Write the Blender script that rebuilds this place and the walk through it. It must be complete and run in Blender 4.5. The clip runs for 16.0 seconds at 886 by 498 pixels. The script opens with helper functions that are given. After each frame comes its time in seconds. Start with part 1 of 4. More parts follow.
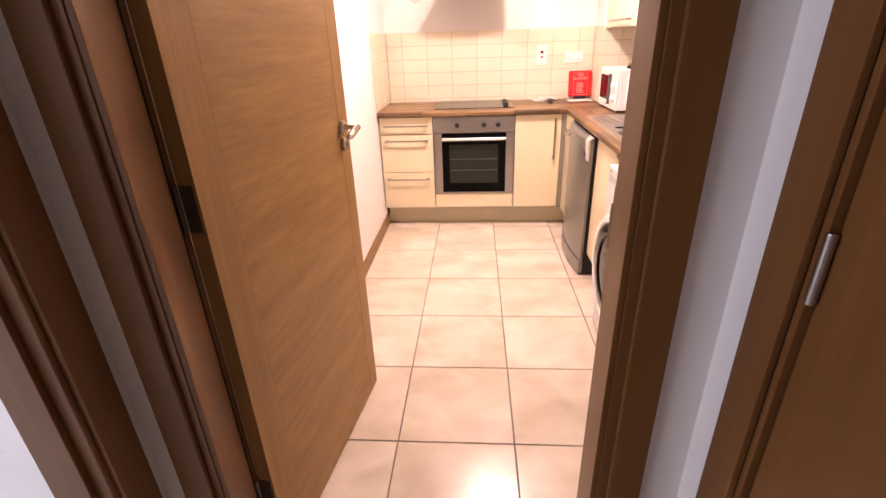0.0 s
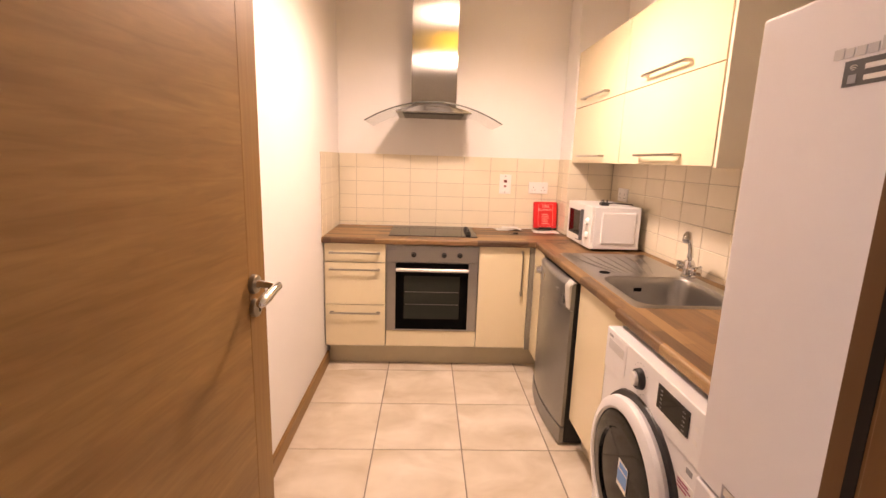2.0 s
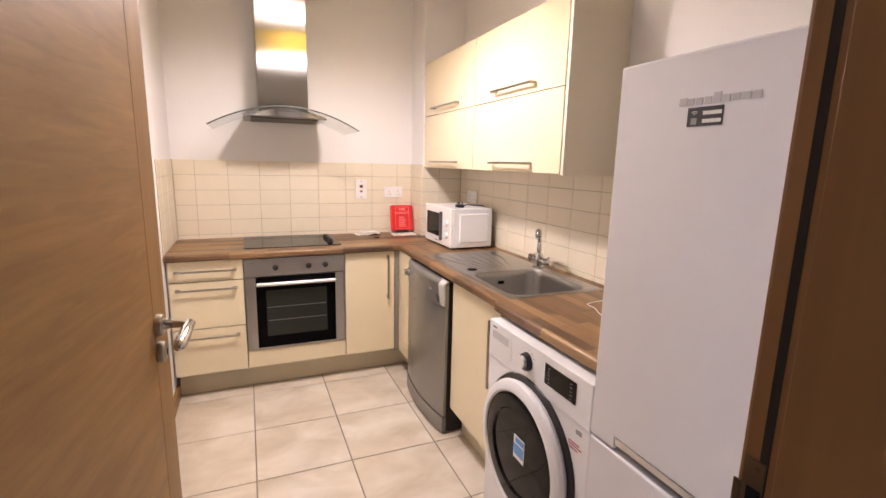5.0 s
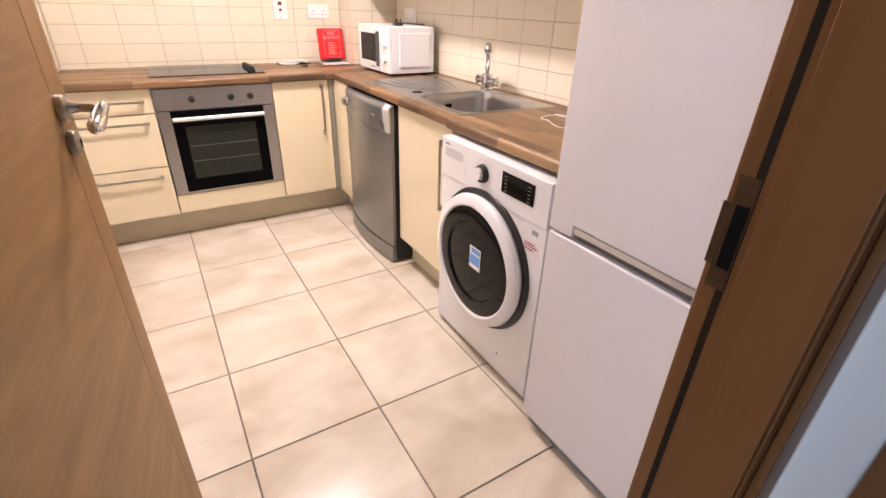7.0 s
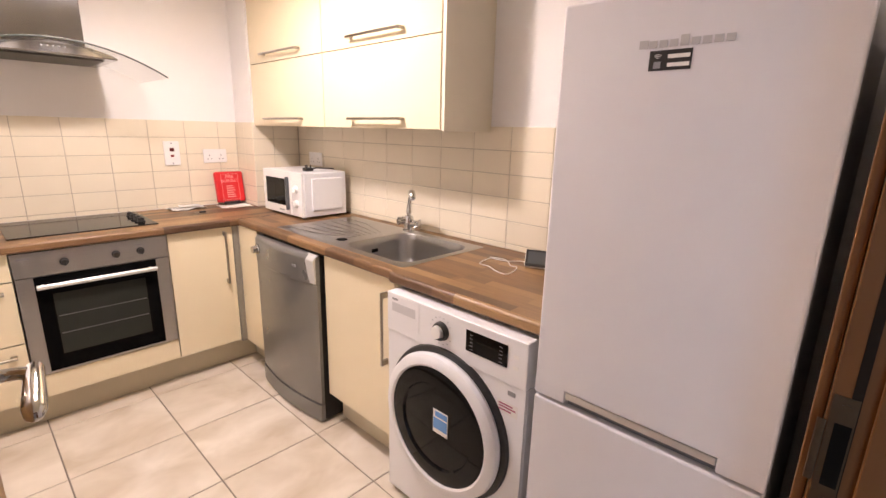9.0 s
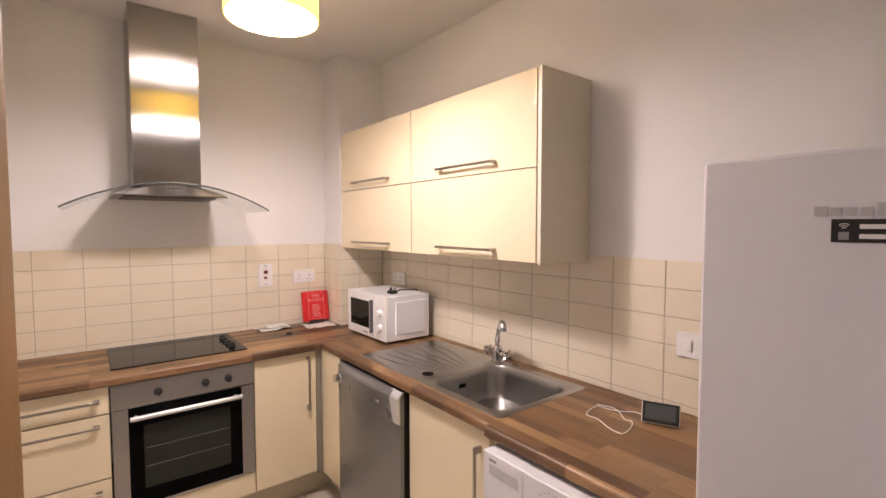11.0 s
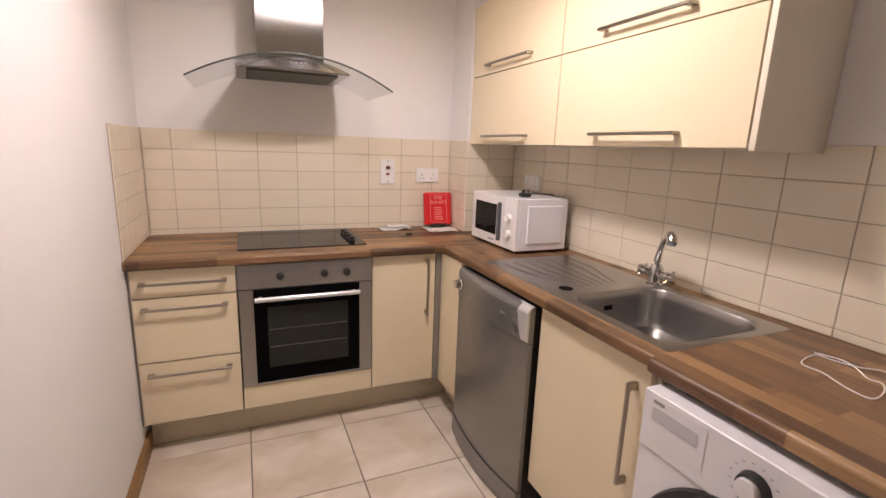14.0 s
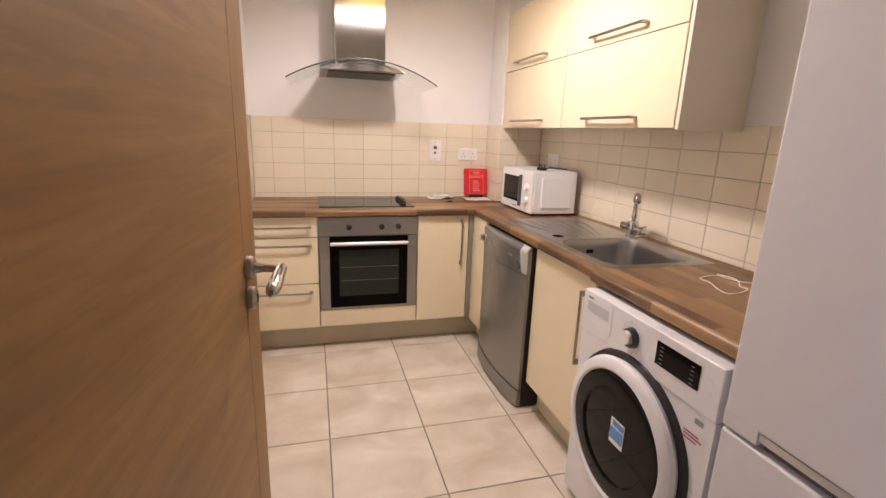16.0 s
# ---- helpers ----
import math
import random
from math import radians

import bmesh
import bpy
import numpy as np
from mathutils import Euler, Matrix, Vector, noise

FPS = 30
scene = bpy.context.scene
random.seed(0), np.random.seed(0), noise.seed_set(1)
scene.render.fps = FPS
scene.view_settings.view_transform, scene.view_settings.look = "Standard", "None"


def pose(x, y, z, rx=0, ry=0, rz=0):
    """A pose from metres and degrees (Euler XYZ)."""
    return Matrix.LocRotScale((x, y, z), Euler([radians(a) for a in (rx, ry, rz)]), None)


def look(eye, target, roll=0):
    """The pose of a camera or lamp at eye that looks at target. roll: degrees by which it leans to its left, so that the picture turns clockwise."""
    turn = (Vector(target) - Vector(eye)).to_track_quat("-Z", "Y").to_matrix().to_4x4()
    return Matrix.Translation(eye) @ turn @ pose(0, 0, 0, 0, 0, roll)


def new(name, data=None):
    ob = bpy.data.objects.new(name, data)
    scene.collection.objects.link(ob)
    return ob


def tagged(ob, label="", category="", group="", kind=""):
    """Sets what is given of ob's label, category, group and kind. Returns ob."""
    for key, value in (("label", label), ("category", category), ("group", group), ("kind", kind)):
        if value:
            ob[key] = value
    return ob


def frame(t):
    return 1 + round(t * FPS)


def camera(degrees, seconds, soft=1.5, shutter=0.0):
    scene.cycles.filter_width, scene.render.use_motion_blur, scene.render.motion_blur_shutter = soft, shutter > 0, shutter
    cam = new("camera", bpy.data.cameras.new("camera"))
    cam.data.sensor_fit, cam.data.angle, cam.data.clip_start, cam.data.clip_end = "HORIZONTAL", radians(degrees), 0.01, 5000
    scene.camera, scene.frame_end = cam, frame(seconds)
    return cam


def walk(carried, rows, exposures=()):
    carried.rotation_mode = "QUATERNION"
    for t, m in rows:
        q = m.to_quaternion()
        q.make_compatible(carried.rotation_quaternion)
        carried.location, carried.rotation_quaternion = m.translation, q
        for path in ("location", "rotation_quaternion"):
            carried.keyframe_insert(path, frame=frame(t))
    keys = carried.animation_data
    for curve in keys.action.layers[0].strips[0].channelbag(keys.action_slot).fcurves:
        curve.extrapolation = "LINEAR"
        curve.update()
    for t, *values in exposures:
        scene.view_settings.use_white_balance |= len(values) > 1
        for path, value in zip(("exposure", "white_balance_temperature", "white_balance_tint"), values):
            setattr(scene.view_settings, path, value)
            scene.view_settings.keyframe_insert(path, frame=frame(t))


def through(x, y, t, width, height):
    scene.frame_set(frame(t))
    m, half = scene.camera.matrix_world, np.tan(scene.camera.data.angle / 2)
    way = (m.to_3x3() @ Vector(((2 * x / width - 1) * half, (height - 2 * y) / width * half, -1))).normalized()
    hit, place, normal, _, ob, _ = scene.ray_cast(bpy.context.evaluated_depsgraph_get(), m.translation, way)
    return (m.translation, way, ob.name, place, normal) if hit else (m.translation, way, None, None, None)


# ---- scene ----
import collections

cam = camera(87.4, 16.0)
PATH = [
    (0, (0.725, -4.073, 1.378), (0.584, -2.256, 0.554), -2.0),
    (0.5, (0.704, -4.014, 1.4), (0.385, -2.157, 0.73), -2.2),
    (1, (0.679, -3.879, 1.4), (0.443, -1.966, 0.868), -1.0),
    (1.5, (0.665, -3.697, 1.418), (0.588, -1.748, 0.976), 0.6),
    (2, (0.664, -3.541, 1.411), (0.74, -1.579, 1.03), 1.8),
    (2.5, (0.665, -3.434, 1.414), (0.931, -1.474, 1.121), 2.4),
    (3, (0.596, -3.381, 1.473), (1.087, -1.457, 1.236), 2.2),
    (3.2, (0.532, -3.386, 1.474), (1.093, -1.476, 1.281), 2.2),
    (5.3, (0.423, -3.557, 1.436), (1.199, -1.773, 0.974), 1.8),
    (5.5, (0.398, -3.565, 1.379), (1.178, -1.809, 0.825), 2.3),
    (6, (0.389, -3.585, 1.291), (1.165, -1.909, 0.525), 2.4),
    (6.5, (0.401, -3.582, 1.283), (1.221, -1.994, 0.385), 2.2),
    (7, (0.409, -3.489, 1.288), (1.342, -1.988, 0.353), 1.8),
    (7.5, (0.38, -3.304, 1.326), (1.453, -1.883, 0.415), 0.9),
    (8, (0.333, -3.228, 1.323), (1.533, -1.867, 0.481), 0.3),
    (8.5, (0.347, -3.224, 1.358), (1.654, -1.881, 0.661), 0.1),
    (9, (0.306, -3.223, 1.41), (1.714, -1.892, 0.917), 1.4),
    (9.5, (0.314, -3.231, 1.479), (1.733, -1.859, 1.157), 1.5),
    (10, (0.322, -3.233, 1.52), (1.698, -1.792, 1.354), 1.0),
    (10.2, (0.298, -3.207, 1.537), (1.682, -1.77, 1.388), 0.3),
    (12.3, (0.447, -2.8, 1.564), (1.254, -0.973, 1.464), 1.1),
    (12.5, (0.454, -2.766, 1.534), (1.245, -0.936, 1.378), 1.3),
    (13, (0.457, -2.722, 1.453), (1.235, -0.902, 1.166), 1.8),
    (13.5, (0.456, -2.716, 1.401), (1.229, -0.913, 1.012), 2.1),
    (14, (0.462, -2.728, 1.388), (1.237, -0.935, 0.962), 2.1),
    (14.5, (0.447, -2.764, 1.408), (1.237, -0.968, 1.022), 1.9),
    (15, (0.423, -2.924, 1.507), (1.202, -1.118, 1.146), 1.6),
    (15.5, (0.42, -3.123, 1.459), (1.12, -1.299, 1.03), 1.7),
    (16, (0.397, -3.372, 1.368), (0.924, -1.505, 0.881), 2.1),
]
walk(cam, [(t, look(eye, target, roll)) for t, eye, target, roll in PATH],
     [(0.0, 0.55, 7500, 38), (0.5, 0.48, 12600, 62), (1.0, 0.36, 13600, 66), (1.5, 0.2, 11000, 48), (2.0, 0.0, 8400, 30), (2.5, -0.1, 7600, 25), (3.0, -0.22, 7200, 21),
      (5.5, 0.12, 6200, 17), (6.5, 0.45, 6150, 17), (7.5, 0.27, 6250, 19), (9.0, 0.08, 6400, 19), (10.0, -0.08, 6550, 20), (12.5, -0.88, 5950, 19), (14.5, -0.54, 6300, 19), (15.2, -0.57, 6350, 19), (16.0, -0.33, 6400, 17)])

# ---- plan, metres: left wall x = 0, hob wall y = 0, floor z = 0 ----
XR, YS, YH, CEIL = 1.985, -3.22, -3.36, 2.65     # sink wall, door wall (kitchen face, hall face), ceiling
HX, HY = 1.152, -5.3                             # hall's east wall and south end
WT, WF = 0.90, 1.378                             # worktop's top, front edge of the sink run
TILE_TOP = 1.435

# ---- world and lights ----
world = bpy.data.worlds.new("world")
scene.world = world
world.use_nodes = True
world.node_tree.nodes["Background"].inputs[0].default_value = (0.5, 0.6, 0.75, 1)
world.node_tree.nodes["Background"].inputs[1].default_value = 0.3


def area(name, at, target, sx, sy, watts, color):
    data = bpy.data.lights.new(name, "AREA")
    data.shape, data.size, data.size_y, data.energy, data.color = "RECTANGLE", sx, sy, watts, color
    ob = new(name, data)
    ob.matrix_world = look(at, target)
    return ob


# daylight in the window of the room off the hall
area("window_daylight", (-2.6, -4.5, 1.5), (0, -4.1, 1.2), 1.4, 1.3, 34, (0.68, 0.84, 1.0))
BULB, DRUM, FROST = 54.0, 5.0, 84.0               # watts of the pendant's bulb, glow of its shade and of its frosted disc


# ---- materials ----
def material(name, color, rough=0.5, metal=0.0, spec=0.5, coat=0.0, vary=0.0, scale=3.0, fine=0.0, fine_scale=90.0,
             bump=0.0, bump_scale=120.0, distort=0.0, color2=None, random_amount=0.0, stretch=(1, 1, 1), rough_vary=0.0):
    m = bpy.data.materials.new(name)
    m.use_nodes = True
    nt = m.node_tree
    n, link = nt.nodes, nt.links.new
    b = n["Principled BSDF"]
    b.inputs["Roughness"].default_value, b.inputs["Metallic"].default_value = rough, metal
    b.inputs["Specular IOR Level"].default_value, b.inputs["Coat Weight"].default_value = spec, coat
    co = n.new("ShaderNodeTexCoord")
    mp = n.new("ShaderNodeMapping")
    mp.inputs["Scale"].default_value = stretch
    link(co.outputs["Object"], mp.inputs[0])
    vec = mp.outputs[0]
    info = None
    if random_amount:
        info = n.new("ShaderNodeObjectInfo")
        add = n.new("ShaderNodeVectorMath")
        add.operation = "MULTIPLY_ADD"
        add.inputs[1].default_value = (1, 1, 1)
        comb = n.new("ShaderNodeCombineXYZ")
        mul = n.new("ShaderNodeMath")
        mul.operation = "MULTIPLY"
        mul.inputs[1].default_value = 37.0
        link(info.outputs["Random"], mul.inputs[0])
        link(mul.outputs[0], comb.inputs[0])
        link(mul.outputs[0], comb.inputs[2])
        link(vec, add.inputs[0])
        link(comb.outputs[0], add.inputs[2])
        vec = add.outputs[0]

    def tex(s, detail=4):
        t = n.new("ShaderNodeTexNoise")
        t.inputs["Scale"].default_value, t.inputs["Detail"].default_value = s, detail
        t.inputs["Distortion"].default_value = distort
        link(vec, t.inputs["Vector"])
        return t.outputs["Fac"]

    def mixed(a, c, fac, lo, hi):
        r = n.new("ShaderNodeMapRange")
        r.inputs[1].default_value, r.inputs[2].default_value = 0.3, 0.7
        r.inputs[3].default_value, r.inputs[4].default_value = lo, hi
        link(fac, r.inputs[0])
        mx = n.new("ShaderNodeMix")
        mx.data_type = "RGBA"
        link(r.outputs[0], mx.inputs[0])
        if isinstance(a, tuple):
            mx.inputs[6].default_value = (*a, 1)
        else:
            link(a, mx.inputs[6])
        mx.inputs[7].default_value = (*c, 1)
        return mx.outputs[2]
    out = color
    dark = color2 or tuple(v * 0.7 for v in color)
    if vary:
        out = mixed(out, dark, tex(scale, 3), 0, vary)
    if fine:
        out = mixed(out, tuple(v * 0.55 for v in dark), tex(fine_scale, 6), 0, fine)
    if random_amount:
        mx = n.new("ShaderNodeMath")
        mx.operation = "MULTIPLY"
        mx.inputs[1].default_value = random_amount
        link(info.outputs["Random"], mx.inputs[0])
        mm = n.new("ShaderNodeMix")
        mm.data_type = "RGBA"
        link(mx.outputs[0], mm.inputs[0])
        if isinstance(out, tuple):
            mm.inputs[6].default_value = (*out, 1)
        else:
            link(out, mm.inputs[6])
        mm.inputs[7].default_value = (*dark, 1)
        out = mm.outputs[2]
    if isinstance(out, tuple):
        b.inputs["Base Color"].default_value = (*out, 1)
    else:
        link(out, b.inputs["Base Color"])
    if bump:
        bp = n.new("ShaderNodeBump")
        bp.inputs["Strength"].default_value, bp.inputs["Distance"].default_value = bump, 0.002
        link(tex(bump_scale, 5), bp.inputs["Height"])
        link(bp.outputs[0], b.inputs["Normal"])
    if rough_vary:
        r = n.new("ShaderNodeMapRange")
        r.inputs[1].default_value, r.inputs[2].default_value = 0.3, 0.7
        r.inputs[3].default_value, r.inputs[4].default_value = rough, rough + rough_vary
        link(tex(scale * 2), r.inputs[0])
        link(r.outputs[0], b.inputs["Roughness"])
    return m


def butcher_block(name, turn):
    """Strip-laid walnut laminate, strips along x (turn 0) or y (turn 90)."""
    m = bpy.data.materials.new(name)
    m.use_nodes = True
    n, link = m.node_tree.nodes, m.node_tree.links.new
    b = n["Principled BSDF"]
    b.inputs["Roughness"].default_value = 0.42
    co, mp = n.new("ShaderNodeTexCoord"), n.new("ShaderNodeMapping")
    mp.inputs["Rotation"].default_value = (0, 0, radians(turn))
    link(co.outputs["Object"], mp.inputs[0])
    cols = []
    for off, w, freq in ((0.37, 0.33, 2), (0.61, 0.47, 3)):
        br = n.new("ShaderNodeTexBrick")
        br.offset, br.offset_frequency = off, freq
        br.inputs["Color1"].default_value, br.inputs["Color2"].default_value = (0, 0, 0, 1), (1, 1, 1, 1)
        br.inputs["Scale"].default_value, br.inputs["Mortar Size"].default_value = 1.0, 0.0
        br.inputs["Brick Width"].default_value, br.inputs["Row Height"].default_value = w, 0.047
        link(mp.outputs[0], br.inputs["Vector"])
        cols.append(br.outputs["Color"])
    st = n.new("ShaderNodeMapping")
    st.inputs["Scale"].default_value = (4, 120, 120)
    link(mp.outputs[0], st.inputs[0])
    gr = n.new("ShaderNodeTexNoise")
    gr.inputs["Scale"].default_value, gr.inputs["Detail"].default_value = 1.6, 6
    link(st.outputs[0], gr.inputs["Vector"])
    av = n.new("ShaderNodeMix")
    av.data_type = "RGBA"
    av.inputs[0].default_value = 0.35
    link(cols[0], av.inputs[6])
    link(cols[1], av.inputs[7])
    av2 = n.new("ShaderNodeMix")
    av2.data_type = "RGBA"
    av2.inputs[0].default_value = 0.38
    link(av.outputs[2], av2.inputs[6])
    link(gr.outputs["Fac"], av2.inputs[7])
    ramp = n.new("ShaderNodeValToRGB")
    e = ramp.color_ramp.elements
    e[0].position, e[0].color = 0.18, (0.060, 0.030, 0.015, 1)
    e[1].position, e[1].color = 0.86, (0.35, 0.21, 0.092, 1)
    e.new(0.5).color = (0.18, 0.095, 0.040, 1)
    link(av2.outputs[2], ramp.inputs[0])
    link(ramp.outputs[0], b.inputs["Base Color"])
    return m


def oak(name, light, dark, stretch, rough=0.46, distort=0.0):
    return material(name, light, rough, spec=0.35, vary=0.75, scale=1.1, fine=0.34, fine_scale=5, distort=distort, color2=dark, stretch=stretch, bump=0.08, bump_scale=8)


def emitter(name, color, strength):
    m = bpy.data.materials.new(name)
    m.use_nodes = True
    b = m.node_tree.nodes["Principled BSDF"]
    b.inputs["Base Color"].default_value = (*color, 1)
    b.inputs["Emission Color"].default_value, b.inputs["Emission Strength"].default_value = (*color, 1), strength
    return m


def frosted(name, through, strength):
    """A thin frosted disc in front of a bulb: lets part of its light straight through and scatters the rest."""
    m = bpy.data.materials.new(name)
    m.use_nodes = True
    n, link = m.node_tree.nodes, m.node_tree.links.new
    n.remove(n["Principled BSDF"])
    clear, glow, add = (n.new(k) for k in ("ShaderNodeBsdfTransparent", "ShaderNodeEmission", "ShaderNodeAddShader"))
    clear.inputs[0].default_value = (through, through, through, 1)
    glow.inputs[0].default_value, glow.inputs[1].default_value = (1.0, 0.90, 0.85, 1), strength
    link(clear.outputs[0], add.inputs[0])
    link(glow.outputs[0], add.inputs[1])
    link(add.outputs[0], n["Material Output"].inputs["Surface"])
    return m


def glass(name, tint=(0.93, 0.97, 0.95)):
    """Thin clear sheet: lets light through with a slight tint, with a glossy surface."""
    m = bpy.data.materials.new(name)
    m.use_nodes = True
    n, link = m.node_tree.nodes, m.node_tree.links.new
    n.remove(n["Principled BSDF"])
    clear, gloss, mix = (n.new(k) for k in ("ShaderNodeBsdfTransparent", "ShaderNodeBsdfGlossy", "ShaderNodeMixShader"))
    clear.inputs[0].default_value = (*tint, 1)
    gloss.inputs["Roughness"].default_value = 0.03
    mix.inputs[0].default_value = 0.05
    link(clear.outputs[0], mix.inputs[1])
    link(gloss.outputs[0], mix.inputs[2])
    link(mix.outputs[0], n["Material Output"].inputs["Surface"])
    return m


def brushed(name, color, rough, **more):
    """Steel brushed crossways, which smears reflections sideways."""
    m = material(name, color, rough, **more)
    n, link = m.node_tree.nodes, m.node_tree.links.new
    tan = n.new("ShaderNodeTangent")
    tan.direction_type, tan.axis = "RADIAL", "Z"
    b = n["Principled BSDF"]
    b.inputs["Anisotropic"].default_value = 0.93
    link(tan.outputs[0], b.inputs["Tangent"])
    return m


WALL = material("wall_paint", (0.80, 0.78, 0.765), 0.65, vary=0.08, scale=2, bump=0.12, bump_scale=260)
CEILING = material("ceiling_paint", (0.78, 0.75, 0.71), 0.8, vary=0.06, bump=0.08, bump_scale=240)
FLOOR_TILE = material("floor_tile_glaze", (0.79, 0.715, 0.61), 0.2, vary=0.9, scale=3.6, color2=(0.55, 0.455, 0.335), fine=0.07, fine_scale=14, distort=0.45,
                      stretch=(1.0, 1.4, 1), random_amount=0.12, rough_vary=0.06, bump=0.03, bump_scale=20)
GROUT = material("grout_grey", (0.24, 0.20, 0.16), 0.9, vary=0.5, scale=20)
WALL_TILE = material("wall_tile_glaze", (0.79, 0.71, 0.56), 0.16, vary=0.12, scale=5, random_amount=0.12, bump=0.05, bump_scale=12)
WALL_GROUT = material("wall_grout", (0.47, 0.41, 0.32), 0.9, vary=0.3, scale=30)
CREAM = material("cream_gloss", (0.80, 0.69, 0.48), 0.1, vary=0.06, scale=3, coat=0.15)
CREAM_EDGE = material("cream_matt", (0.56, 0.48, 0.33), 0.5, vary=0.1)
PLINTH = material("plinth_laminate", (0.60, 0.53, 0.38), 0.4, vary=0.25, scale=6)
CARCASS = material("carcass_white", (0.66, 0.62, 0.54), 0.45, vary=0.06)
DARK = material("dark_gap", (0.008, 0.007, 0.006), 0.8, spec=0.05)
WORKTOP_X = butcher_block("worktop_strips_x", 0)
WORKTOP_Y = butcher_block("worktop_strips_y", 90)
STEEL = material("brushed_steel", (0.42, 0.41, 0.395), 0.3, metal=1, fine=0.25, fine_scale=4, stretch=(1, 60, 200), bump=0.03, bump_scale=4, rough_vary=0.08)
STEEL_V = brushed("brushed_chimney_steel", (0.37, 0.36, 0.345), 0.18, metal=1, fine=0.06, fine_scale=1, stretch=(700, 1, 1.5))
SINK_STEEL = material("sink_steel", (0.42, 0.41, 0.395), 0.31, metal=1)
NICKEL = material("satin_nickel", (0.42, 0.38, 0.32), 0.32, metal=1, fine=0.15)
CHROME = material("chrome", (0.62, 0.61, 0.60), 0.07, metal=1)
SILVER = material("silver_paint", (0.265, 0.26, 0.25), 0.27, metal=0.66, vary=0.25, scale=3, rough_vary=0.08)
SILVER_LIGHT = material("light_silver_plastic", (0.70, 0.69, 0.67), 0.28, metal=0.4)
BLACK_GLASS = material("black_glass", (0.005, 0.005, 0.005), 0.05, spec=0.16)
OVEN_FRONT = material("oven_front_glass", (0.003, 0.003, 0.003), 0.08, spec=0.025)
OVEN_GLASS = material("oven_window_glass", (0.026, 0.028, 0.023), 0.08, spec=0.15, vary=0.3, scale=4)
BLACK = material("black_plastic", (0.018, 0.017, 0.016), 0.4)
WHITE = material("white_enamel", (0.80, 0.79, 0.80), 0.28, vary=0.04, scale=2)
WHITE_PLASTIC = material("white_plastic", (0.82, 0.80, 0.78), 0.35)
FRIDGE_WHITE = material("fridge_lacquer", (0.76, 0.735, 0.755), 0.3, vary=0.05, scale=2)
GREY = material("grey_plastic", (0.28, 0.28, 0.29), 0.4)
RED = material("red_plastic", (0.62, 0.018, 0.022), 0.28)
BADGE = material("badge_grey", (0.50, 0.48, 0.475), 0.4)
RACK = material("oven_rack_wire", (0.16, 0.16, 0.15), 0.4, metal=0.5)
PALE_RED = material("pale_print", (0.80, 0.42, 0.38), 0.5)
PAPER = material("paper", (0.80, 0.78, 0.74), 0.8, vary=0.08, scale=10)
BLUE = material("blue_print", (0.12, 0.30, 0.62), 0.5)
MAROON = material("maroon_print", (0.40, 0.10, 0.18), 0.5)
DOOR_V = oak("oak_veneer_upright", (0.39, 0.22, 0.08), (0.30, 0.16, 0.055), (22, 22, 0.9))
DOOR_H = oak("oak_veneer_crossways", (0.42, 0.24, 0.087), (0.27, 0.14, 0.045), (22, 1.5, 13), distort=0.9)
FRAME_WOOD = material("stained_frame_wood", (0.205, 0.088, 0.027), 0.40, spec=0.35, vary=0.55, scale=1.2, fine=0.14, fine_scale=5, color2=(0.15, 0.060, 0.019),
                      stretch=(18, 18, 0.7), bump=0.05, bump_scale=8)
AGED = material("aged_brass", (0.15, 0.105, 0.065), 0.36, metal=0.85, vary=0.5, scale=30)
SKIRT_WOOD = oak("oak_skirting", (0.36, 0.20, 0.07), (0.25, 0.13, 0.045), (20, 0.9, 20))
HALL_FLOOR = material("hall_laminate", (0.62, 0.58, 0.52), 0.4, vary=0.4, scale=3, stretch=(8, 1, 1))
SEAL = material("black_seal", (0.022, 0.014, 0.009), 0.7, spec=0.12)
SHADE = emitter("shade_fabric", (1.0, 0.62, 0.09), DRUM)
BULB_GLOW = emitter("bulb_glass", (1.0, 0.92, 0.82), 30)
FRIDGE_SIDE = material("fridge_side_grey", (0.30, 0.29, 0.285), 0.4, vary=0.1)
LINING = material("shade_lining", (0.85, 0.82, 0.74), 0.7)
HOOD_GLASS = glass("hood_glass", (0.90, 0.91, 0.905))
GLASS_EDGE = material("glass_edge", (0.07, 0.08, 0.075), 0.2)

# ---- builders ----
ORIGIN = {}


def box(x0, x1, y0, y1, z0, z1, bevel=0.0, bm=None, segments=2):
    """A box, added to bm where one is given, with rounded edges."""
    own = bmesh.new()
    bmesh.ops.create_cube(own, size=1)
    bmesh.ops.transform(own, verts=own.verts, matrix=Matrix.Translation(((x0 + x1) / 2, (y0 + y1) / 2, (z0 + z1) / 2))
                        @ Matrix.Diagonal((abs(x1 - x0), abs(y1 - y0), abs(z1 - z0), 1)))
    if bevel:
        bmesh.ops.bevel(own, geom=own.edges[:], offset=bevel, segments=segments, affect="EDGES", profile=0.5)
    return own if bm is None else join(bm, own)


def join(bm, other):
    me = bpy.data.meshes.new("joined")
    other.to_mesh(me)
    other.free()
    bm.from_mesh(me)
    bpy.data.meshes.remove(me)
    return bm


